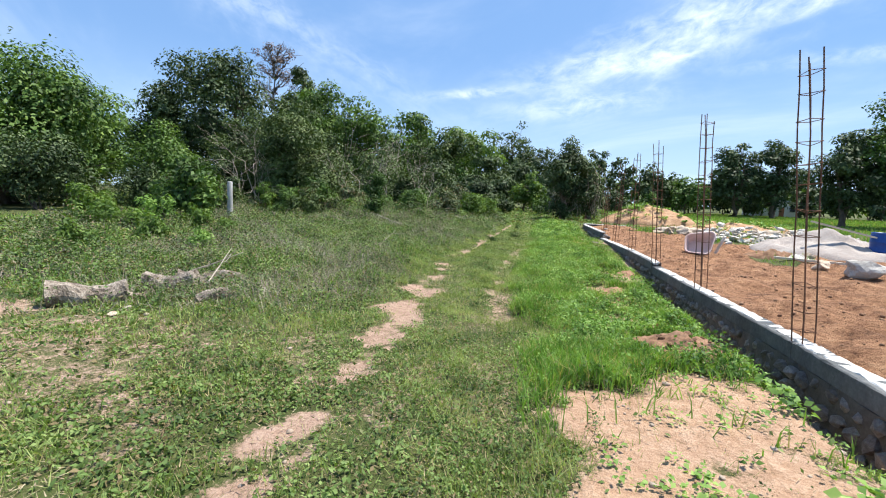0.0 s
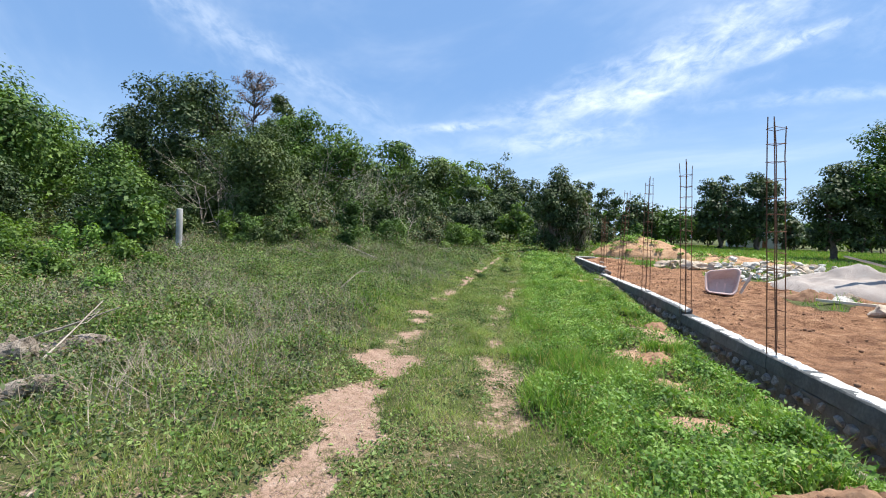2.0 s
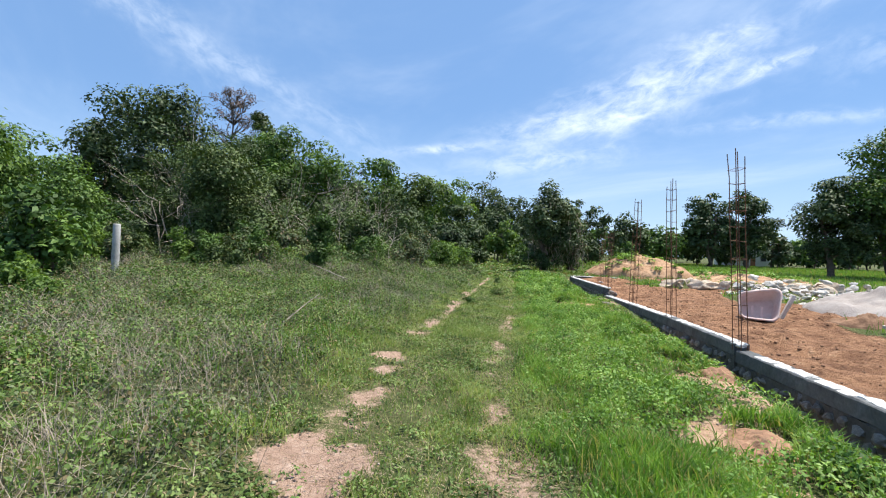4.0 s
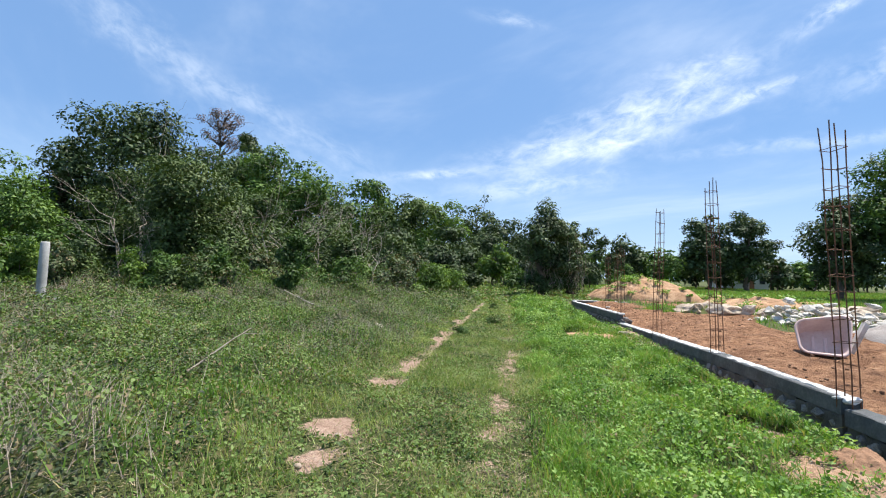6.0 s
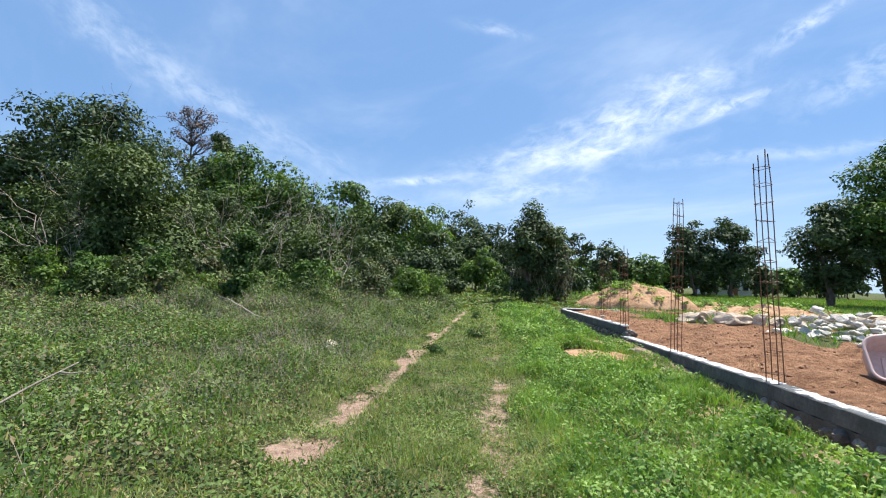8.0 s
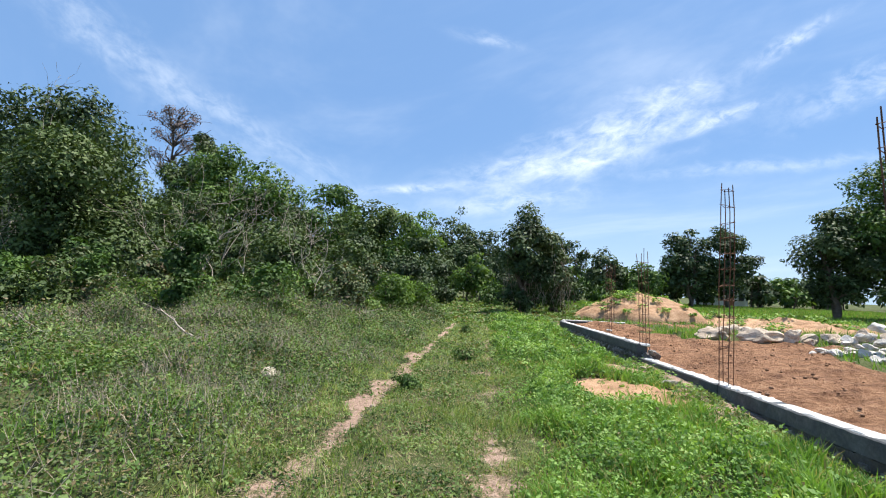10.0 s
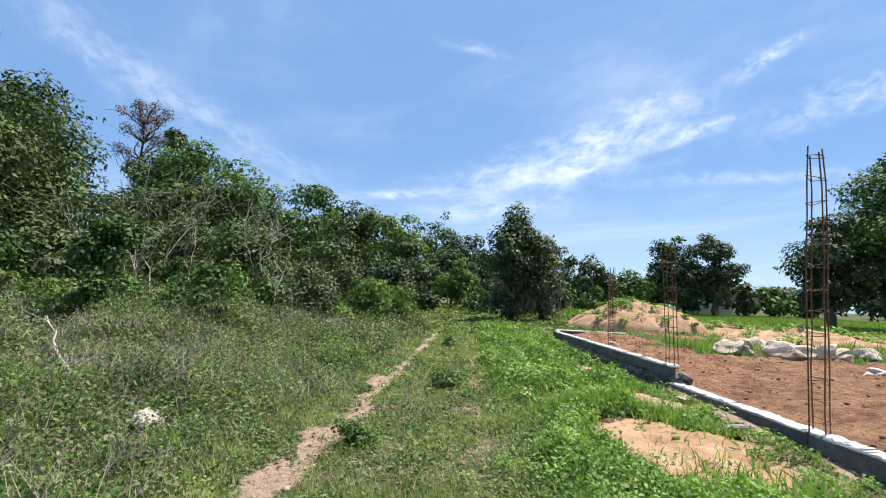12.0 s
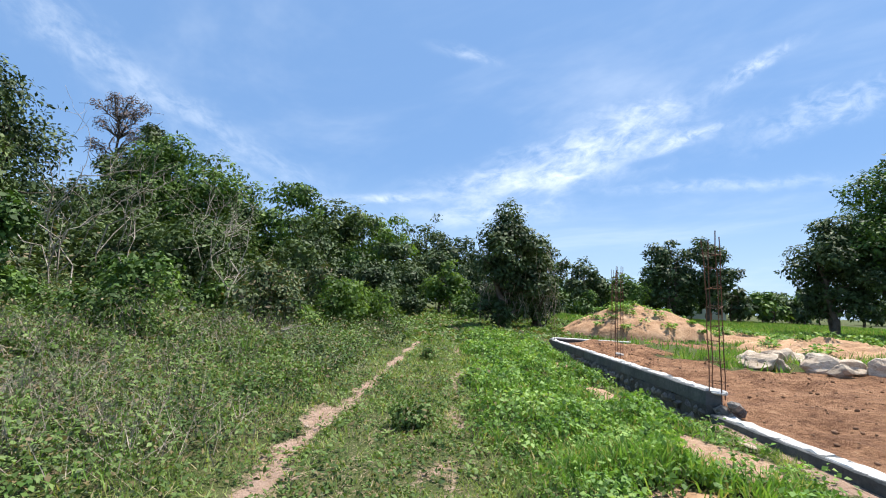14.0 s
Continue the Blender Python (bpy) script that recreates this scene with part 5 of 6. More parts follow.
def clods():
    """Loose clods over the red fill, joined into one mesh."""
    rng = np.random.default_rng(46)
    base = STONE_MESH[0]
    bv = np.array([v.co for v in base.vertices])
    bf = np.array([p.vertices[:] for p in base.polygons])
    n = 2600
    x, y = rng.uniform(3.6, 11.5, n), rng.uniform(3.0, 31.0, n)
    ok = (x > wall_x(y) + 0.25) & (fill_mask(x, y) > 0.5)
    x, y = x[ok], y[ok]
    s = rng.lognormal(-3.35, 0.6, len(x)).clip(0.012, 0.085)
    z = height(x, y) + s * 0.18
    a = rng.uniform(0, 6.28, len(x))
    c, sn = np.cos(a)[:, None], np.sin(a)[:, None]
    v = np.stack([bv[None, :, 0] * c - bv[None, :, 1] * sn, bv[None, :, 0] * sn + bv[None, :, 1] * c, np.repeat(bv[None, :, 2] * 0.7, len(x), 0)], -1) * s[:, None, None] + np.stack([x, y, z], -1)[:, None]
    f = (bf[None] + (np.arange(len(x)) * len(bv))[:, None, None]).reshape(-1, 3)
    thing("earth_clods", M["clod"], mesh_np("earth_clods", v.reshape(-1, 3), f), label="loose reddish brown clods scattered over the fill", category="soil", kind="stuff")
    n = 2600
    x, y = rng.uniform(-5, 3.6, n), rng.uniform(1.2, 22.0, n)
    b, _ = bare_mask(x, y)
    ok = (b > 0.35) & (x < wall_x(y) - 0.2)
    x, y = x[ok], y[ok]
    s = rng.lognormal(-3.6, 0.5, len(x)).clip(0.012, 0.09)
    z = height(x, y) + s * 0.1
    a = rng.uniform(0, 6.28, len(x))
    c, sn = np.cos(a)[:, None], np.sin(a)[:, None]
    v = np.stack([bv[None, :, 0] * c - bv[None, :, 1] * sn, bv[None, :, 0] * sn + bv[None, :, 1] * c, np.repeat(bv[None, :, 2] * 0.6, len(x), 0)], -1) * s[:, None, None] + np.stack([x, y, z], -1)[:, None]
    f = (bf[None] + (np.arange(len(x)) * len(bv))[:, None, None]).reshape(-1, 3)
    thing("pebbles", M["pebble"], mesh_np("pebbles", v.reshape(-1, 3), f), label="small pale stones on the bare earth of the tracks", category="pebbles", kind="stuff")


clods()


# ---------------------------------------------------------------- meadow: logs, post, sticks
def log(x, y, length, r, yaw, pitch, seed, label):
    rng = np.random.default_rng(seed)
    bm = bmesh.new()
    sides, rings = 14, 12
    vs = []
    for i in range(rings):
        t = i / (rings - 1)
        rr_ = r * (1 - 0.25 * t) * (1 + rng.normal(0, 0.04))
        off = Vector((0, 0.06 * math.sin(t * 4 + seed) * r * 4, 0.05 * math.sin(t * 6 + seed)))
        row = []
        for k in range(sides):
            a = 2 * math.pi * k / sides
            q = rr_ * (1 + 0.16 * noise.noise(Vector((t * 5 + seed, math.cos(a) * 1.4, math.sin(a) * 1.4))) + rng.normal(0, 0.03))
            row.append(bm.verts.new(Vector(((t - 0.5) * length + rng.normal(0, 0.008), q * math.cos(a), q * math.sin(a))) + off))
        vs.append(row)
    for i in range(rings - 1):
        for k in range(sides):
            bm.faces.new((vs[i][k], vs[i][(k + 1) % sides], vs[i + 1][(k + 1) % sides], vs[i + 1][k]))
    for row, sgn in ((vs[0], -1), (vs[-1], 1)):
        c = bm.verts.new(sum((v.co for v in row), Vector()) / sides + Vector((sgn * 0.03, 0, 0)))
        for k in range(sides):
            bm.faces.new((row[k], row[(k + 1) % sides], c))
    bmesh.ops.recalc_face_normals(bm, faces=bm.faces)
    me = bpy.data.meshes.new("log")
    bm.to_mesh(me)
    bm.free()
    thing("log", M["log"], me, pose(x, y, float(height(x, y)) + r * 0.75, 0, pitch, yaw), label=label, category="log", group="logs")


log(-5.52, 5.27, 0.85, 0.18, 44, -2, 1, "cut log with bleached bark lying in the weeds")
log(-5.30, 5.62, 0.55, 0.08, 50, -4, 6, "split bleached log piece leaning on a thicker log")
log(-5.22, 6.45, 0.8, 0.17, 12, -6, 2, "short thick bleached log in the weeds")
log(-5.0, 7.0, 0.85, 0.15, 32, 3, 3, "bleached log lying beside another in the weeds")
log(-4.7, 7.15, 0.6, 0.11, 40, 4, 4, "thin bleached log behind others in the weeds")
log(-3.95, 5.85, 0.62, 0.095, 22, 3, 5, "small broken branch piece in the weeds")


def fallen_branch(x, y, length, yaw, seed, r=0.025, rise=0.25, label="bleached fallen branch in the weeds"):
    rng = np.random.default_rng(seed)
    c, s = math.cos(radians(yaw)), math.sin(radians(yaw))
    main = wander((-c * length / 2, -s * length / 2, 0.05), (c * length / 2, s * length / 2, rise), r, r * 0.45, rng, 8, 0.05)
    lines = [main]
    for k in range(2):
        p = main[rng.integers(2, 7), :3]
        lines.append(wander(p, p + rng.normal(0, 0.14, 3) * length * 0.5 + np.array([c, s, 0.2]) * length * 0.18, r * 0.5, r * 0.2, rng, 5, 0.3))
    thing("fallen_branch", M["grey_wood"], smooth(mesh_np("fallen_branch", *tubes(lines, 5))), pose(x, y, float(height(x, y)) + 0.12), label=label, category="branch", group="fallen branches")


for k, (x, y, L, yaw, rr_, rise) in enumerate([(-4.8, 19.9, 4.2, 133, 0.024, 0.55), (-4.65, 15.3, 0.75, 10, 0.024, 0.14), (-6.6, 19.0, 2.6, 150, 0.018, 0.5), (-3.2, 12.3, 0.9, 70, 0.014, 0.45), (-4.9, 7.0, 1.0, 30, 0.016, 0.45),
                                               (-4.6, 6.8, 0.9, 100, 0.012, 0.5), (-2.9, 26.9, 1.4, 60, 0.02, 0.4), (-2.7, 26.6, 1.6, 20, 0.02, 0.5), (-7.6, 15.5, 1.2, 25, 0.016, 0.2)]):
    fallen_branch(x, y, L, yaw, 800 + k, rr_, rise)


def concrete_post():
    x, y = -12.4, 19.1
    z = float(height(x, y))
    root = thing("concrete_post", at=pose(x, y, z, 0, 1.0, 12), label="pale round concrete post on a block footing in the meadow", category="post")
    ln = [[0, 0, -0.05, 0.125], [0, 0, 0.45, 0.12], [0, 0, 1.2, 0.115], [0, 0, 1.94, 0.11], [0.0, 0, 1.98, 0.09], [0.0, 0, 1.985, 0.002]]
    part("shaft", smooth(mesh_np("shaft", *tubes([ln], 18))), M["block"], root)
    for k, (bx, by, bz, rz, mt) in enumerate([(0.3, -0.05, 0.1, 8, "block"), (0.28, -0.06, 0.31, -6, "block"), (-0.25, -0.1, 0.07, 20, "brick"), (-0.28, -0.08, 0.2, -12, "brick")]):
        bm = bmesh.new()
        bmesh.ops.create_cube(bm, size=1)
        for v in bm.verts:
            v.co = Vector((v.co.x * 0.40, v.co.y * 0.2, v.co.z * (0.2 if mt == "block" else 0.12)))
        bmesh.ops.bevel(bm, geom=bm.edges[:], offset=0.012, segments=2)
        part("footing_block" if mt == "block" else "brick", bm, M[mt], root, "", pose(bx, by, bz, 0, 0, rz))


concrete_post()


# ---------------------------------------------------------------- far house behind the field trees
def house(x, y, w, d, h, rz):
    root = thing("house", at=pose(x, y, -0.2, 0, 0, rz), label="small white house half hidden behind far trees", category="house")

    def blk(name, sx, sy, sz, px, py, pz, mat, parent=root, bev=0.0):
        bm = bmesh.new()
        bmesh.ops.create_cube(bm, size=1)
        for v in bm.verts:
            v.co = Vector((v.co.x * sx, v.co.y * sy, v.co.z * sz))
        return part(name, bm, M[mat], parent, "", pose(px, py, pz))

    blk("wall", w, d, h, 0, 0, h / 2, "house")
    blk("roof", w + 0.7, d + 0.7, 0.22, 0, 0, h + 0.11, "roof")
    for k in (-0.3, 0.3):
        wn = blk("window", 1.2, 0.08, 1.1, k * w, -d / 2 - 0.03, h * 0.55, "roof")
        blk("pane", 1.0, 0.05, 0.9, 0, -0.03, 0, "glass", wn)
    blk("door", 0.95, 0.08, 2.05, 0, -d / 2 - 0.03, 1.03, "brick")


house(52.5, 96.0, 7.0, 6.0, 3.0, 8)


# ---------------------------------------------------------------- low growth
def path_distance(x, y):
    t = np.clip(y, 0, 15.4)
    return np.hypot(x - t * 0.042, y - t) + 1.8


def scatter(n, x0, x1, y0, y1, rng, power=1.5, near=1.6, keep=None):
    """Points thick near the walked line, thinner away from it."""
    out = []
    while sum(len(o) for o in out) < n:
        m = 400000
        u = rng.uniform(0, 1, m)
        y = y0 + (y1 - y0) * u ** 1.6
        x = rng.uniform(x0, x1, m)
        w = 1.0 / (1 + (path_distance(x, y) / near / 2.2) ** power)
        w *= u ** 0.6 * 1.4
        if keep is not None:
            w = w * keep(x, y)
        ok = rng.uniform(0, 1, m) < w
        out.append(np.stack([x[ok], y[ok]], 1))
    return np.concatenate(out)[:n]


def growth(x, y):
    """Where low plants stand: not on bare earth, the fill or the wall."""
    b, _ = bare_mask(x, y)
    open_ = (1 - sstep(b + 0.5 * (vn(x, y, 0.12, 66) - 0.5), 0.22, 0.85) * 0.97)
    d = x - wall_x(y)
    side = np.where(y < 12, sstep(-d, 0.32, 0.75) * 0.92 + 0.08 * sstep(-d, 0.15, 0.2), np.where(y < 32.3, sstep(-d, 0.14, 0.3), 1.0))
    return open_ * side


def zone_lush(x, y):
    """The strip of tall grass between the right track and the wall."""
    rt = right_track(y)
    return sstep(x - rt + 0.8 * (vn(x, y, 0.7, 77) - 0.5), 0.05, 0.95) * sstep(wall_x(y) - x, 0.5, 1.2) * sstep(y, 2.5, 4.5)


def zone_meadow(x, y):
    return sstep(left_track(y) - x, 0.25, 1.3) * sstep(y + 0.6 * x * 0, 4.0, 7.5)


def canopy(x, y):
    """Height of the low growth: mounded in the meadow, tufted along the wall, close-cropped on the tracks."""
    fine, mid, big = vn(x, y, 0.20, 81), vn(x, y, 0.62, 82), vn(x, y, 1.8, 83)
    b, _ = bare_mask(x, y)
    base = 0.012 + 0.085 * fine * vn(x, y, 0.4, 84)
    m = zone_meadow(x, y) * (0.03 + 0.62 * mid ** 1.8 * (0.35 + big) + 0.16 * fine * mid + 0.75 * sstep(y, 19, 24) * sstep(-x, 1.5, 5.0) * (0.4 + mid))
    l = zone_lush(x, y) * (0.02 + 0.30 * vn(x, y, 0.5, 56) ** 1.6 + 0.10 * fine)
    return (base + np.maximum(m, l)) * (1 - 0.8 * sstep(b, 0.3, 0.8)) * (1 - 0.8 * np.exp(-((x + 4.7) / 1.7) ** 2 - ((y - 6.0) / 1.6) ** 2)) * (1 - 0.8 * np.exp(-((x + 12.0) / 1.2) ** 2 - ((y - 18.4) / 1.4) ** 2)) * (1 - 0.85 * np.exp(-((x + 2.3) / 0.4) ** 2 - ((y - 17.7) / 0.6) ** 2)) * (1 - 0.85 * np.exp(-((x + 9.5) / 0.5) ** 2 - ((y - 16.7) / 0.8) ** 2))


def leaf_layer(name, mat, P, size, rng, label, depth=0.45, aspect=0.55, wild=0.55):
    """Leaves that lie along the top of the low growth and thin out into its depth."""
    x, y = P.T
    e = 0.05
    h0 = canopy(x, y)
    gx, gy = (canopy(x + e, y) - h0) / e, (canopy(x, y + e) - h0) / e
    nrm = unit(np.stack([-gx, -gy, np.ones(len(x))], 1))
    nrm = unit(nrm + rng.normal(0, wild, (len(x), 3)))
    t = unit(np.cross(nrm, rng.normal(0, 1, (len(x), 3))))
    z = height(x, y) + h0 * (1 - depth * rng.uniform(0, 1, len(x)) ** 1.6)
    L = size * rng.uniform(0.5, 1.5, len(x))
    return thing(name, mat, leaves_mesh(name, np.stack([x, y, z], 1), t, nrm, L, L * aspect, 0.15), label=label, category="weeds", kind="stuff")


def clump_layer(name, mat, C, R, H, per, leaf, rng, label, wild=0.4, category="weeds"):
    """Small domed plants: leaves over each dome's skin, with dark gaps between neighbours."""
    n = len(C)
    R, H, leaf = R * rng.uniform(0.6, 1.5, n), H * rng.uniform(0.5, 1.6, n), leaf * rng.uniform(0.75, 1.3, n)
    k = np.repeat(np.arange(n), per)
    m = len(k)
    d = unit(rng.normal(0, 1, (m, 3)) + np.array([0, 0, 0.35]))
    d[:, 2] = np.abs(d[:, 2])
    q = rng.uniform(0.62, 1.08, m)
    z0 = height(C[:, 0], C[:, 1]) + 0.35 * canopy(C[:, 0], C[:, 1])
    p = np.stack([C[k, 0] + d[:, 0] * R[k] * q, C[k, 1] + d[:, 1] * R[k] * q, z0[k] + d[:, 2] * H[k] * q], 1)
    nrm = unit(d * 0.7 + np.array([0, 0, 0.6]) + rng.normal(0, wild, (m, 3)))
    t = unit(np.cross(nrm, rng.normal(0, 1, (m, 3))) + d * 0.4)
    L = leaf[k] * rng.uniform(0.6, 1.35, m)
    return thing(name, mat, leaves_mesh(name, p, t, nrm, L, L * 0.6, 0.15), label=label, category=category, kind="stuff")


def low_growth():
    rng = np.random.default_rng(3)
    # creeping broad-leaved weeds
    P = scatter(90000, -12, 6.5, 0.9, 34, rng, 1.7, 1.5, lambda x, y: growth(x, y) * (0.10 + 1.1 * sstep(vn(x, y, 0.45, 41) * 0.6 + vn(x, y, 1.6, 57) * 0.4, 0.25, 0.65)) * (1 - 0.6 * zone_lush(x, y)))
    leaf_layer("ground_cover", M["cover"], P, 0.021 + 0.0044 * path_distance(*P.T), rng, "low creeping broad-leaved weeds over the ground")
    # short turf everywhere
    P = scatter(150000, -14, 6.5, 0.9, 36, rng, 1.7, 1.5, lambda x, y: growth(x, y) * (0.2 + sstep(vn(x, y, 0.6, 44), 0.25, 0.75)) * (1 - 0.75 * zone_meadow(x, y)))
    x, y = P.T
    d = path_distance(x, y)
    hgt = (0.035 + 0.05 * vn(x, y, 0.5, 45) + 0.06 * zone_meadow(x, y)) * rng.uniform(0.4, 1.6, len(x))
    p = np.stack([x, y, height(x, y) - 0.01 + 0.7 * canopy(x, y)], 1)
    wild = zone_meadow(x, y) + zone_lush(x, y) > rng.uniform(0.15, 0.7, len(x))
    for mt, k, lab in (("turf", ~wild, "short pale green turf on and between the wheel tracks"), ("blade", wild, "green grass growing among the meadow weeds")):
        thing("short_grass", M[mt], blades_mesh("short_grass", p[k], rng.normal(0, 0.035, (k.sum(), 2)), hgt[k], (0.0035 + 0.0013 * d[k]) * rng.uniform(0.7, 1.4, k.sum()), rng, True),
              label=lab, category="grass", kind="stuff")
    # dead thatch and straw on the ground
    P = scatter(85000, -9, 4.5, 0.9, 26, rng, 1.8, 1.5, lambda x, y: (0.3 + 0.7 * vn(x, y, 0.8, 58)) * np.where(x < wall_x(y) - 0.3, 1, 0) * (1 - 0.85 * bare_mask(x, y)[1]))
    x, y = P.T
    p = np.stack([x, y, height(x, y) + rng.uniform(0.004, 0.03, len(x))], 1)
    thing("straw", M["straw"], blades_mesh("straw", p, rng.normal(0, 0.045, (len(x), 2)), rng.uniform(0.0, 0.02, len(x)), (0.004 + 0.0009 * path_distance(x, y)), rng, True),
          label="dead straw and leaf litter on the ground", category="litter", kind="stuff")
    # tall lush grass along the wall
    P = scatter(64000, 0.2, 6.0, 2.4, 38, rng, 1.4, 1.8, lambda x, y: growth(x, y) * zone_lush(x, y) * (0.08 + 1.1 * sstep(vn(x, y, 0.55, 46), 0.3, 0.7)))
    x, y = P.T
    d = path_distance(x, y)
    hgt = (0.05 + 0.21 * vn(x, y, 0.55, 46) * vn(x, y, 1.3, 47)) * rng.uniform(0.5, 1.35, len(x))
    p = np.stack([x, y, height(x, y) - 0.01 + 0.4 * canopy(x, y)], 1)
    thing("tall_grass", M["blade"], blades_mesh("tall_grass", p, rng.normal(0, 0.075, (len(x), 2)), hgt, (0.006 + 0.0016 * d) * rng.uniform(0.7, 1.3, len(x)), rng),
          label="lush green grass in a strip beside the wall", category="grass", kind="stuff")
    P = scatter(26000, 0.2, 6.0, 2.4, 34, rng, 1.5, 1.8, lambda x, y: growth(x, y) * zone_lush(x, y) * (0.05 + sstep(vn(x, y, 0.5, 56), 0.35, 0.75)))
    leaf_layer("clover_patch", M["lush"], P, 0.018 + 0.0042 * path_distance(*P.T), rng, "fresh green broad-leaved weeds among the grass by the wall", 0.5, 0.7)
    # leafy weeds of the meadow
    for nm, mt, n, lab in (("meadow_weeds", "weed", 68000, "knee-high grey-green weeds mounded over the meadow"), ("meadow_weeds", "cover", 44000, "fresh green leafy weeds mounded over the meadow")):
        sd = 91 if mt == "weed" else 95
        P = scatter(n, -17, 1.2, 4.2, 36, rng, 1.3, 2.4, lambda x, y: growth(x, y) * zone_meadow(x, y) * (0.12 + sstep(vn(x, y, 1.1, sd), 0.35, 0.65)) * (0.25 + vn(x, y, 0.62, 82)))
        leaf_layer(nm, M[mt], P, 0.011 + 0.0038 * path_distance(*P.T), rng, lab, 0.6, 0.5, 0.6)
    # single plants: creeping on the tracks, rank along the wall, domed in the meadow
    P = scatter(6200, -9, 3.4, 0.9, 24, rng, 1.7, 1.5, lambda x, y: growth(x, y) * (1 - zone_meadow(x, y)) * (0.15 + sstep(vn(x, y, 0.7, 141), 0.3, 0.7)))
    d = path_distance(*P.T)
    clump_layer("creeping_weeds", M["cover"], P, 0.045 + 0.008 * d, 0.03 + 0.004 * d, 17, 0.015 + 0.0042 * d, rng, "small creeping green weeds dotted over the turf")
    P = scatter(1900, 0.2, 5.6, 2.6, 32, rng, 1.4, 1.8, lambda x, y: growth(x, y) * zone_lush(x, y) * (0.2 + sstep(vn(x, y, 0.8, 142), 0.35, 0.65)))
    d = path_distance(*P.T)
    clump_layer("bank_weeds", M["lush"], P, 0.07 + 0.009 * d, 0.10 + 0.006 * d, 24, 0.022 + 0.0048 * d, rng, "fresh green broad-leaved plants on the bank by the wall")
    for mt, n, sd, lab in (("weed", 5600, 143, "grey-green bushy weeds domed over the meadow"), ("cover", 4200, 144, "fresh green leafy plants domed over the meadow"), ("tree", 2200, 145, "dark green leafy plants among the meadow weeds")):
        P = scatter(n, -16, 0.8, 3.6, 34, rng, 1.1, 2.6, lambda x, y: growth(x, y) * zone_meadow(x, y) * (0.1 + sstep(vn(x, y, 1.3, sd), 0.4, 0.62)))
        d = path_distance(*P.T)
        tall = 0.06 + 0.012 * d + 0.16 * vn(P[:, 0], P[:, 1], 1.8, 83)
        clump_layer("meadow_plants", M[mt], P, 0.06 + 0.014 * d, tall * 1.25, 24, 0.015 + 0.0040 * d, rng, lab)
    # tall meadow grass towards the bushes
    P = scatter(26000, -22, -3, 8, 36, rng, 0.8, 4.0, lambda x, y: growth(x, y) * sstep(-x, 3.5, 6.5) * (0.2 + vn(x, y, 2.0, 50)))
    x, y = P.T
    d = path_distance(x, y)
    hgt = (0.12 + 0.30 * vn(x, y, 1.8, 51)) * rng.uniform(0.5, 1.3, len(x))
    p = np.stack([x, y, height(x, y) - 0.01], 1)
    thing("meadow_grass", M["blade"], blades_mesh("meadow_grass", p, rng.normal(0, 0.09, (len(x), 2)), hgt, (0.006 + 0.0013 * d) * rng.uniform(0.7, 1.3, len(x)), rng, True),
          label="tall uneven green meadow grass", category="grass", kind="stuff")
    # dry grey stalks
    C = scatter(15000, -16, 0.8, 4.5, 34, rng, 0.9, 3.0, lambda x, y: growth(x, y) * zone_meadow(x, y) * (0.08 + sstep(vn(x, y, 1.9, 52), 0.42, 0.7)))
    m = 3
    x, y = np.repeat(C, m, 0).T
    p = np.stack([x + rng.normal(0, 0.06, len(x)), y + rng.normal(0, 0.06, len(x)), height(x, y) + 0.65 * canopy(x, y)], 1)
    d = path_distance(x, y)
    hgt = rng.uniform(0.08, 0.34, len(x))
    thing("dry_stalks", M["twig"], blades_mesh("dry_stalks", p, rng.normal(0, 0.16, (len(x), 2)), hgt, 0.0032 + 0.0007 * d, rng, True),
          label="dry grey-brown weed stalks in the meadow", category="weeds", kind="stuff")
    # weeds round the far end of the track
    P = np.stack([rng.uniform(-5, 13, 60000), 31 + 42 * rng.uniform(0, 1, 60000) ** 1.2], 1)
    P = P[(growth(P[:, 0], P[:, 1]) > rng.uniform(0, 1, len(P))) & ((P[:, 1] > 34) | (P[:, 0] < 5))]
    x, y = P.T
    a = rng.uniform(0, 6.28, len(x))
    L = (0.03 + 0.0042 * (y - 8)) * rng.uniform(0.5, 1.5, len(x))
    thing("track_weeds", M["cover"], leaves_mesh("track_weeds", np.stack([x, y, height(x, y) + (0.05 + 0.30 * vn(x, y, 1.4, 97) ** 1.5) * rng.uniform(0.1, 1, len(x)) * np.clip(np.abs(x - (left_track(y) + right_track(y)) / 2) / 1.6, 0.25, 1)], 1),
                                                     unit(np.stack([np.cos(a), np.sin(a), rng.uniform(-0.3, 0.8, len(x))], 1)), up_dirs(len(x), rng, 0.9), L * 1.3, L * 0.6, 0.1), label="low green weeds round the far end of the track", category="weeds", kind="stuff")
    n = 16000
    x, y = rng.uniform(7.6, 16, n), rng.uniform(20.6, 30, n)
    ok = (fill_mask(x, y) < 0.4) & (vn(x, y, 0.9, 98) > 0.42)
    x, y = x[ok], y[ok]
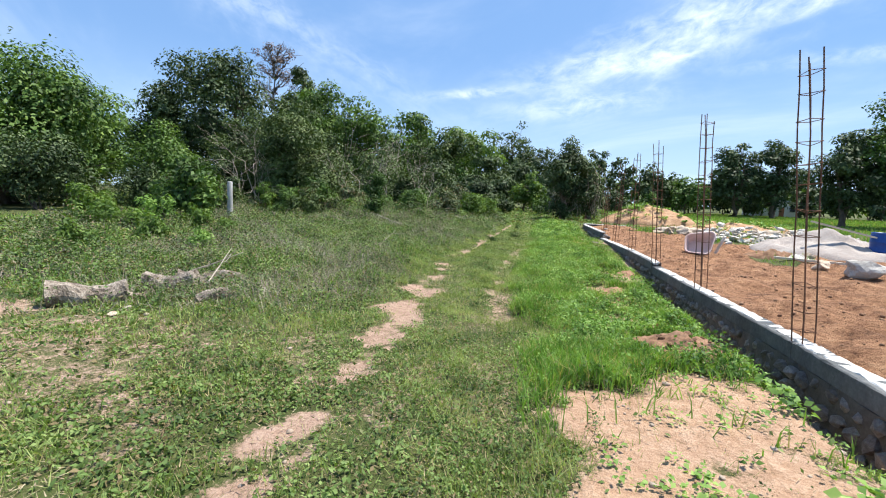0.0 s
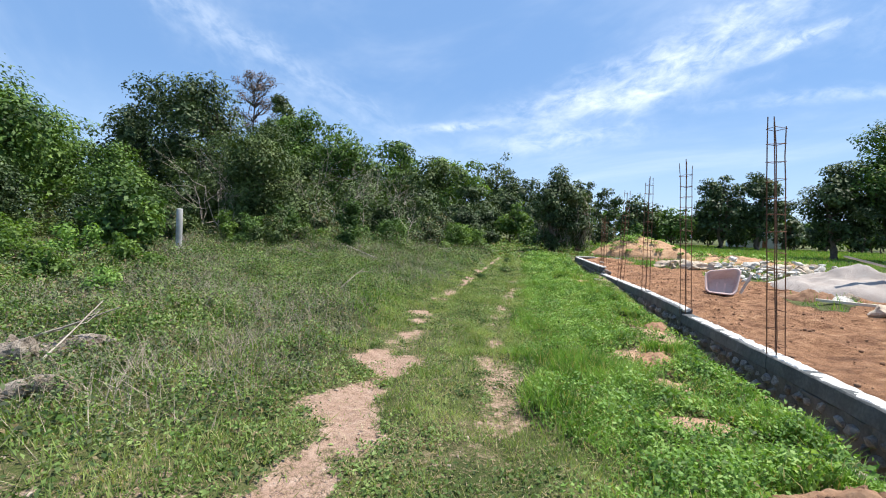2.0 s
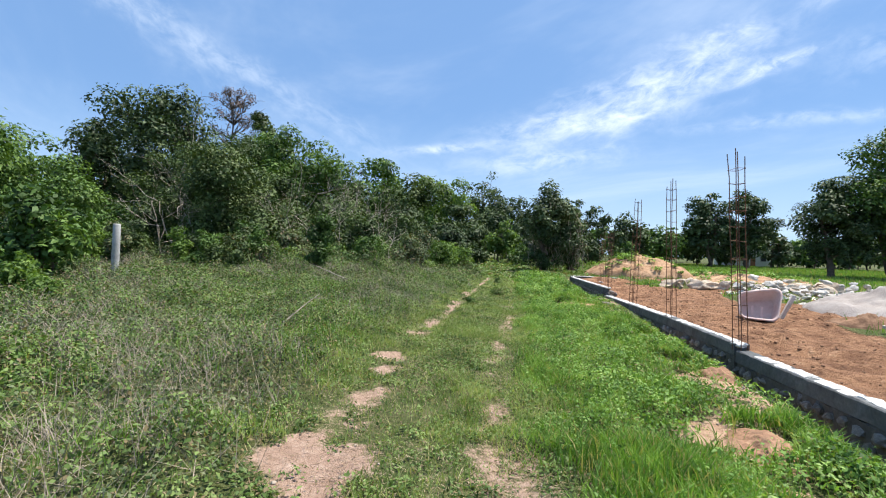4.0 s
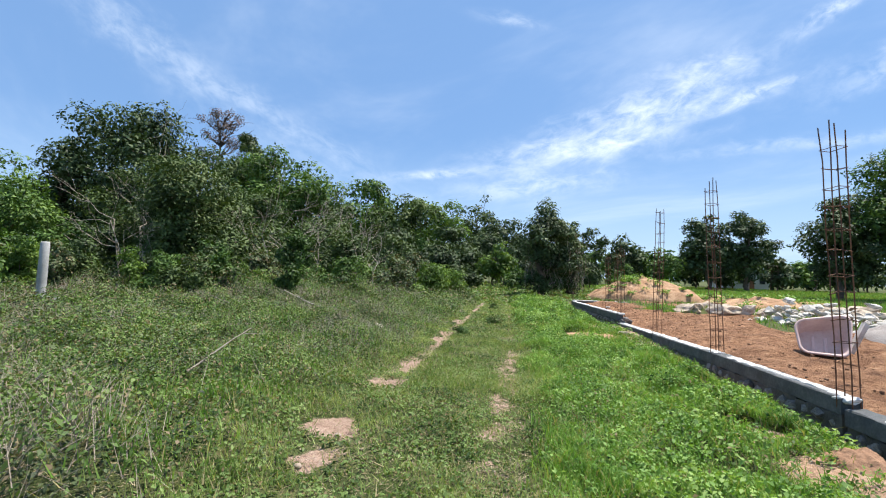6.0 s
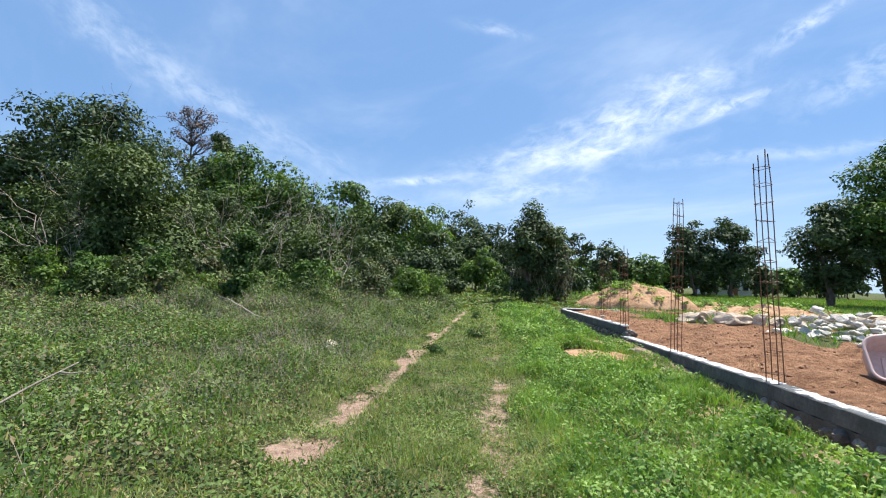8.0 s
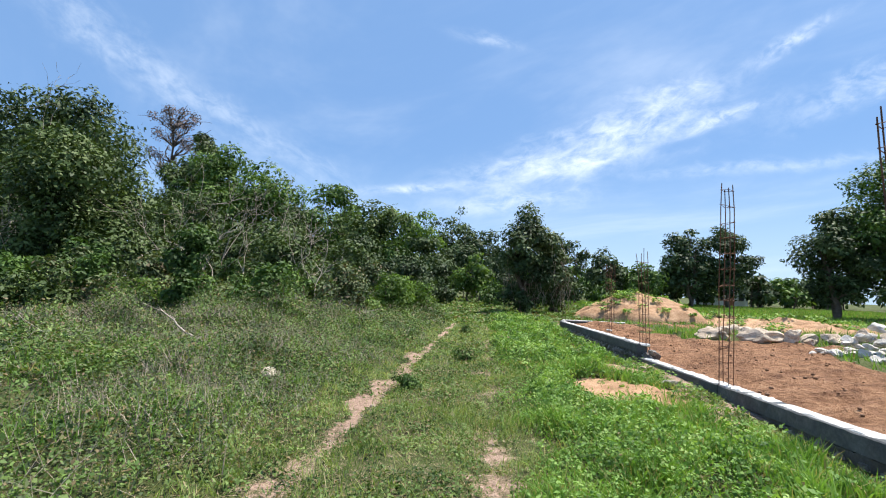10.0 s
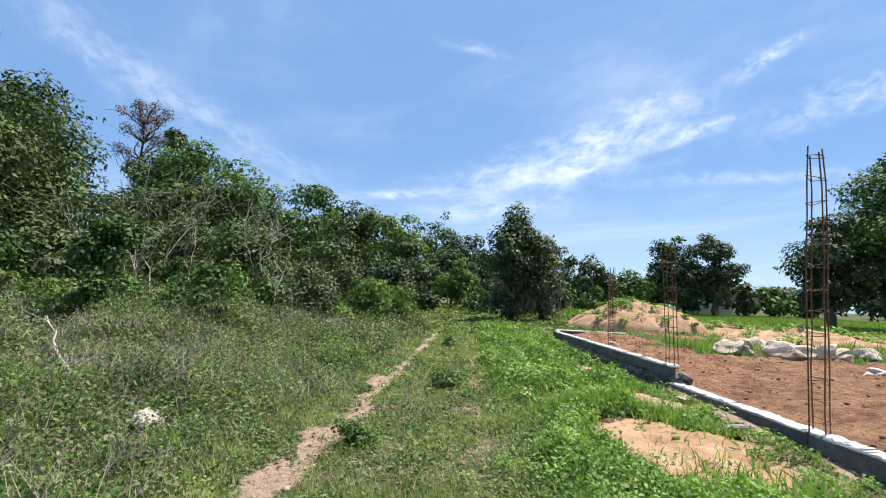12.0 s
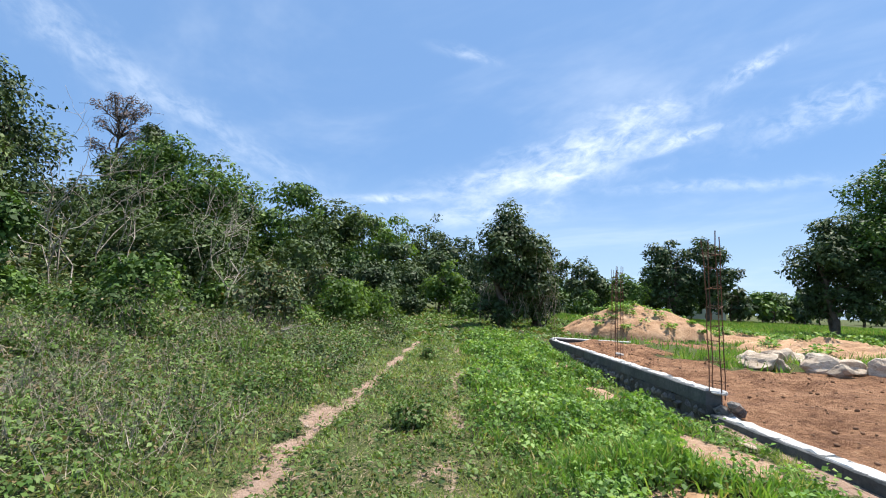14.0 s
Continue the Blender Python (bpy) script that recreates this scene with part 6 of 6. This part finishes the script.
    thing("tall_grass", M["blade"], blades_mesh("tall_grass", np.stack([x, y, height(x, y) - 0.02], 1), rng.normal(0, 0.09, (len(x), 2)), rng.uniform(0.08, 0.28, len(x)), np.full(len(x), 0.022), rng, True),
          label="rank green grass among the boulders", category="grass", kind="stuff")
    # grass of the far field and round the boulders
    n = 110000
    x, y = rng.uniform(7.0, 75, n), 12 + 83 * rng.uniform(0, 1, n) ** 1.3
    ok = (x > 7.2) & (fill_mask(x, y) < 0.4) & ((y > 34) | (x > 7.2)) & (x < 14 + np.maximum(y - 18, 0) * 0.95)
    x, y = x[ok], y[ok]
    hgt = rng.uniform(0.12, 0.34, len(x))
    p = np.stack([x, y, height(x, y) - 0.02], 1)
    thing("field_grass", M["blade"], blades_mesh("field_grass", p, rng.normal(0, 0.08, (len(x), 2)), hgt, 0.006 + 0.0016 * y, rng, True),
          label="green grass of the field beyond the plot", category="grass", kind="stuff")


low_growth()


rng = np.random.default_rng(12)
for k in range(90):                               # seedlings on the sandy patch
    x, y = rng.uniform(0.5, 2.9), rng.uniform(1.7, 5.2)
    if float(bare_mask(np.array(x), np.array(y))[1]) > 0.4:
        broadleaf_plant(x, y, int(rng.integers(8, 20)), 0.04, 2000 + k, 0.06)
for k, (x, y, n, s, hh) in enumerate([(1.85, 2.15, 70, 0.075, 0.15), (2.05, 2.3, 60, 0.07, 0.13), (2.3, 3.6, 50, 0.065, 0.11), (2.4, 4.0, 50, 0.065, 0.11), (2.25, 4.4, 40, 0.06, 0.10), (2.9, 17.9, 16, 0.10, 0.10), (3.3, 17.6, 14, 0.09, 0.09), (2.75, 18.3, 10, 0.08, 0.08)]):
    broadleaf_plant(x, y, n, s, 2200 + k, hh)
for k in range(70):                               # leafy creepers along the wall's foot
    y = 5.0 + 16 * rng.uniform(0, 1)
    x = float(wall_x(y)) - rng.uniform(0.35, 1.1)
    broadleaf_plant(x, y, int(rng.integers(18, 40)), 0.055, 2300 + k, rng.uniform(0.08, 0.16))

_p, _d2, _n, _l = [np.concatenate(q) for q in zip(*SEEDLINGS)]
thing("broadleaf_weeds", M["lush"], leaves_mesh("broadleaf_weeds", _p, _d2, _n, _l, _l * 0.7, 0.18), label="small broad-leaved green weeds scattered on bare earth", category="weeds", kind="stuff")
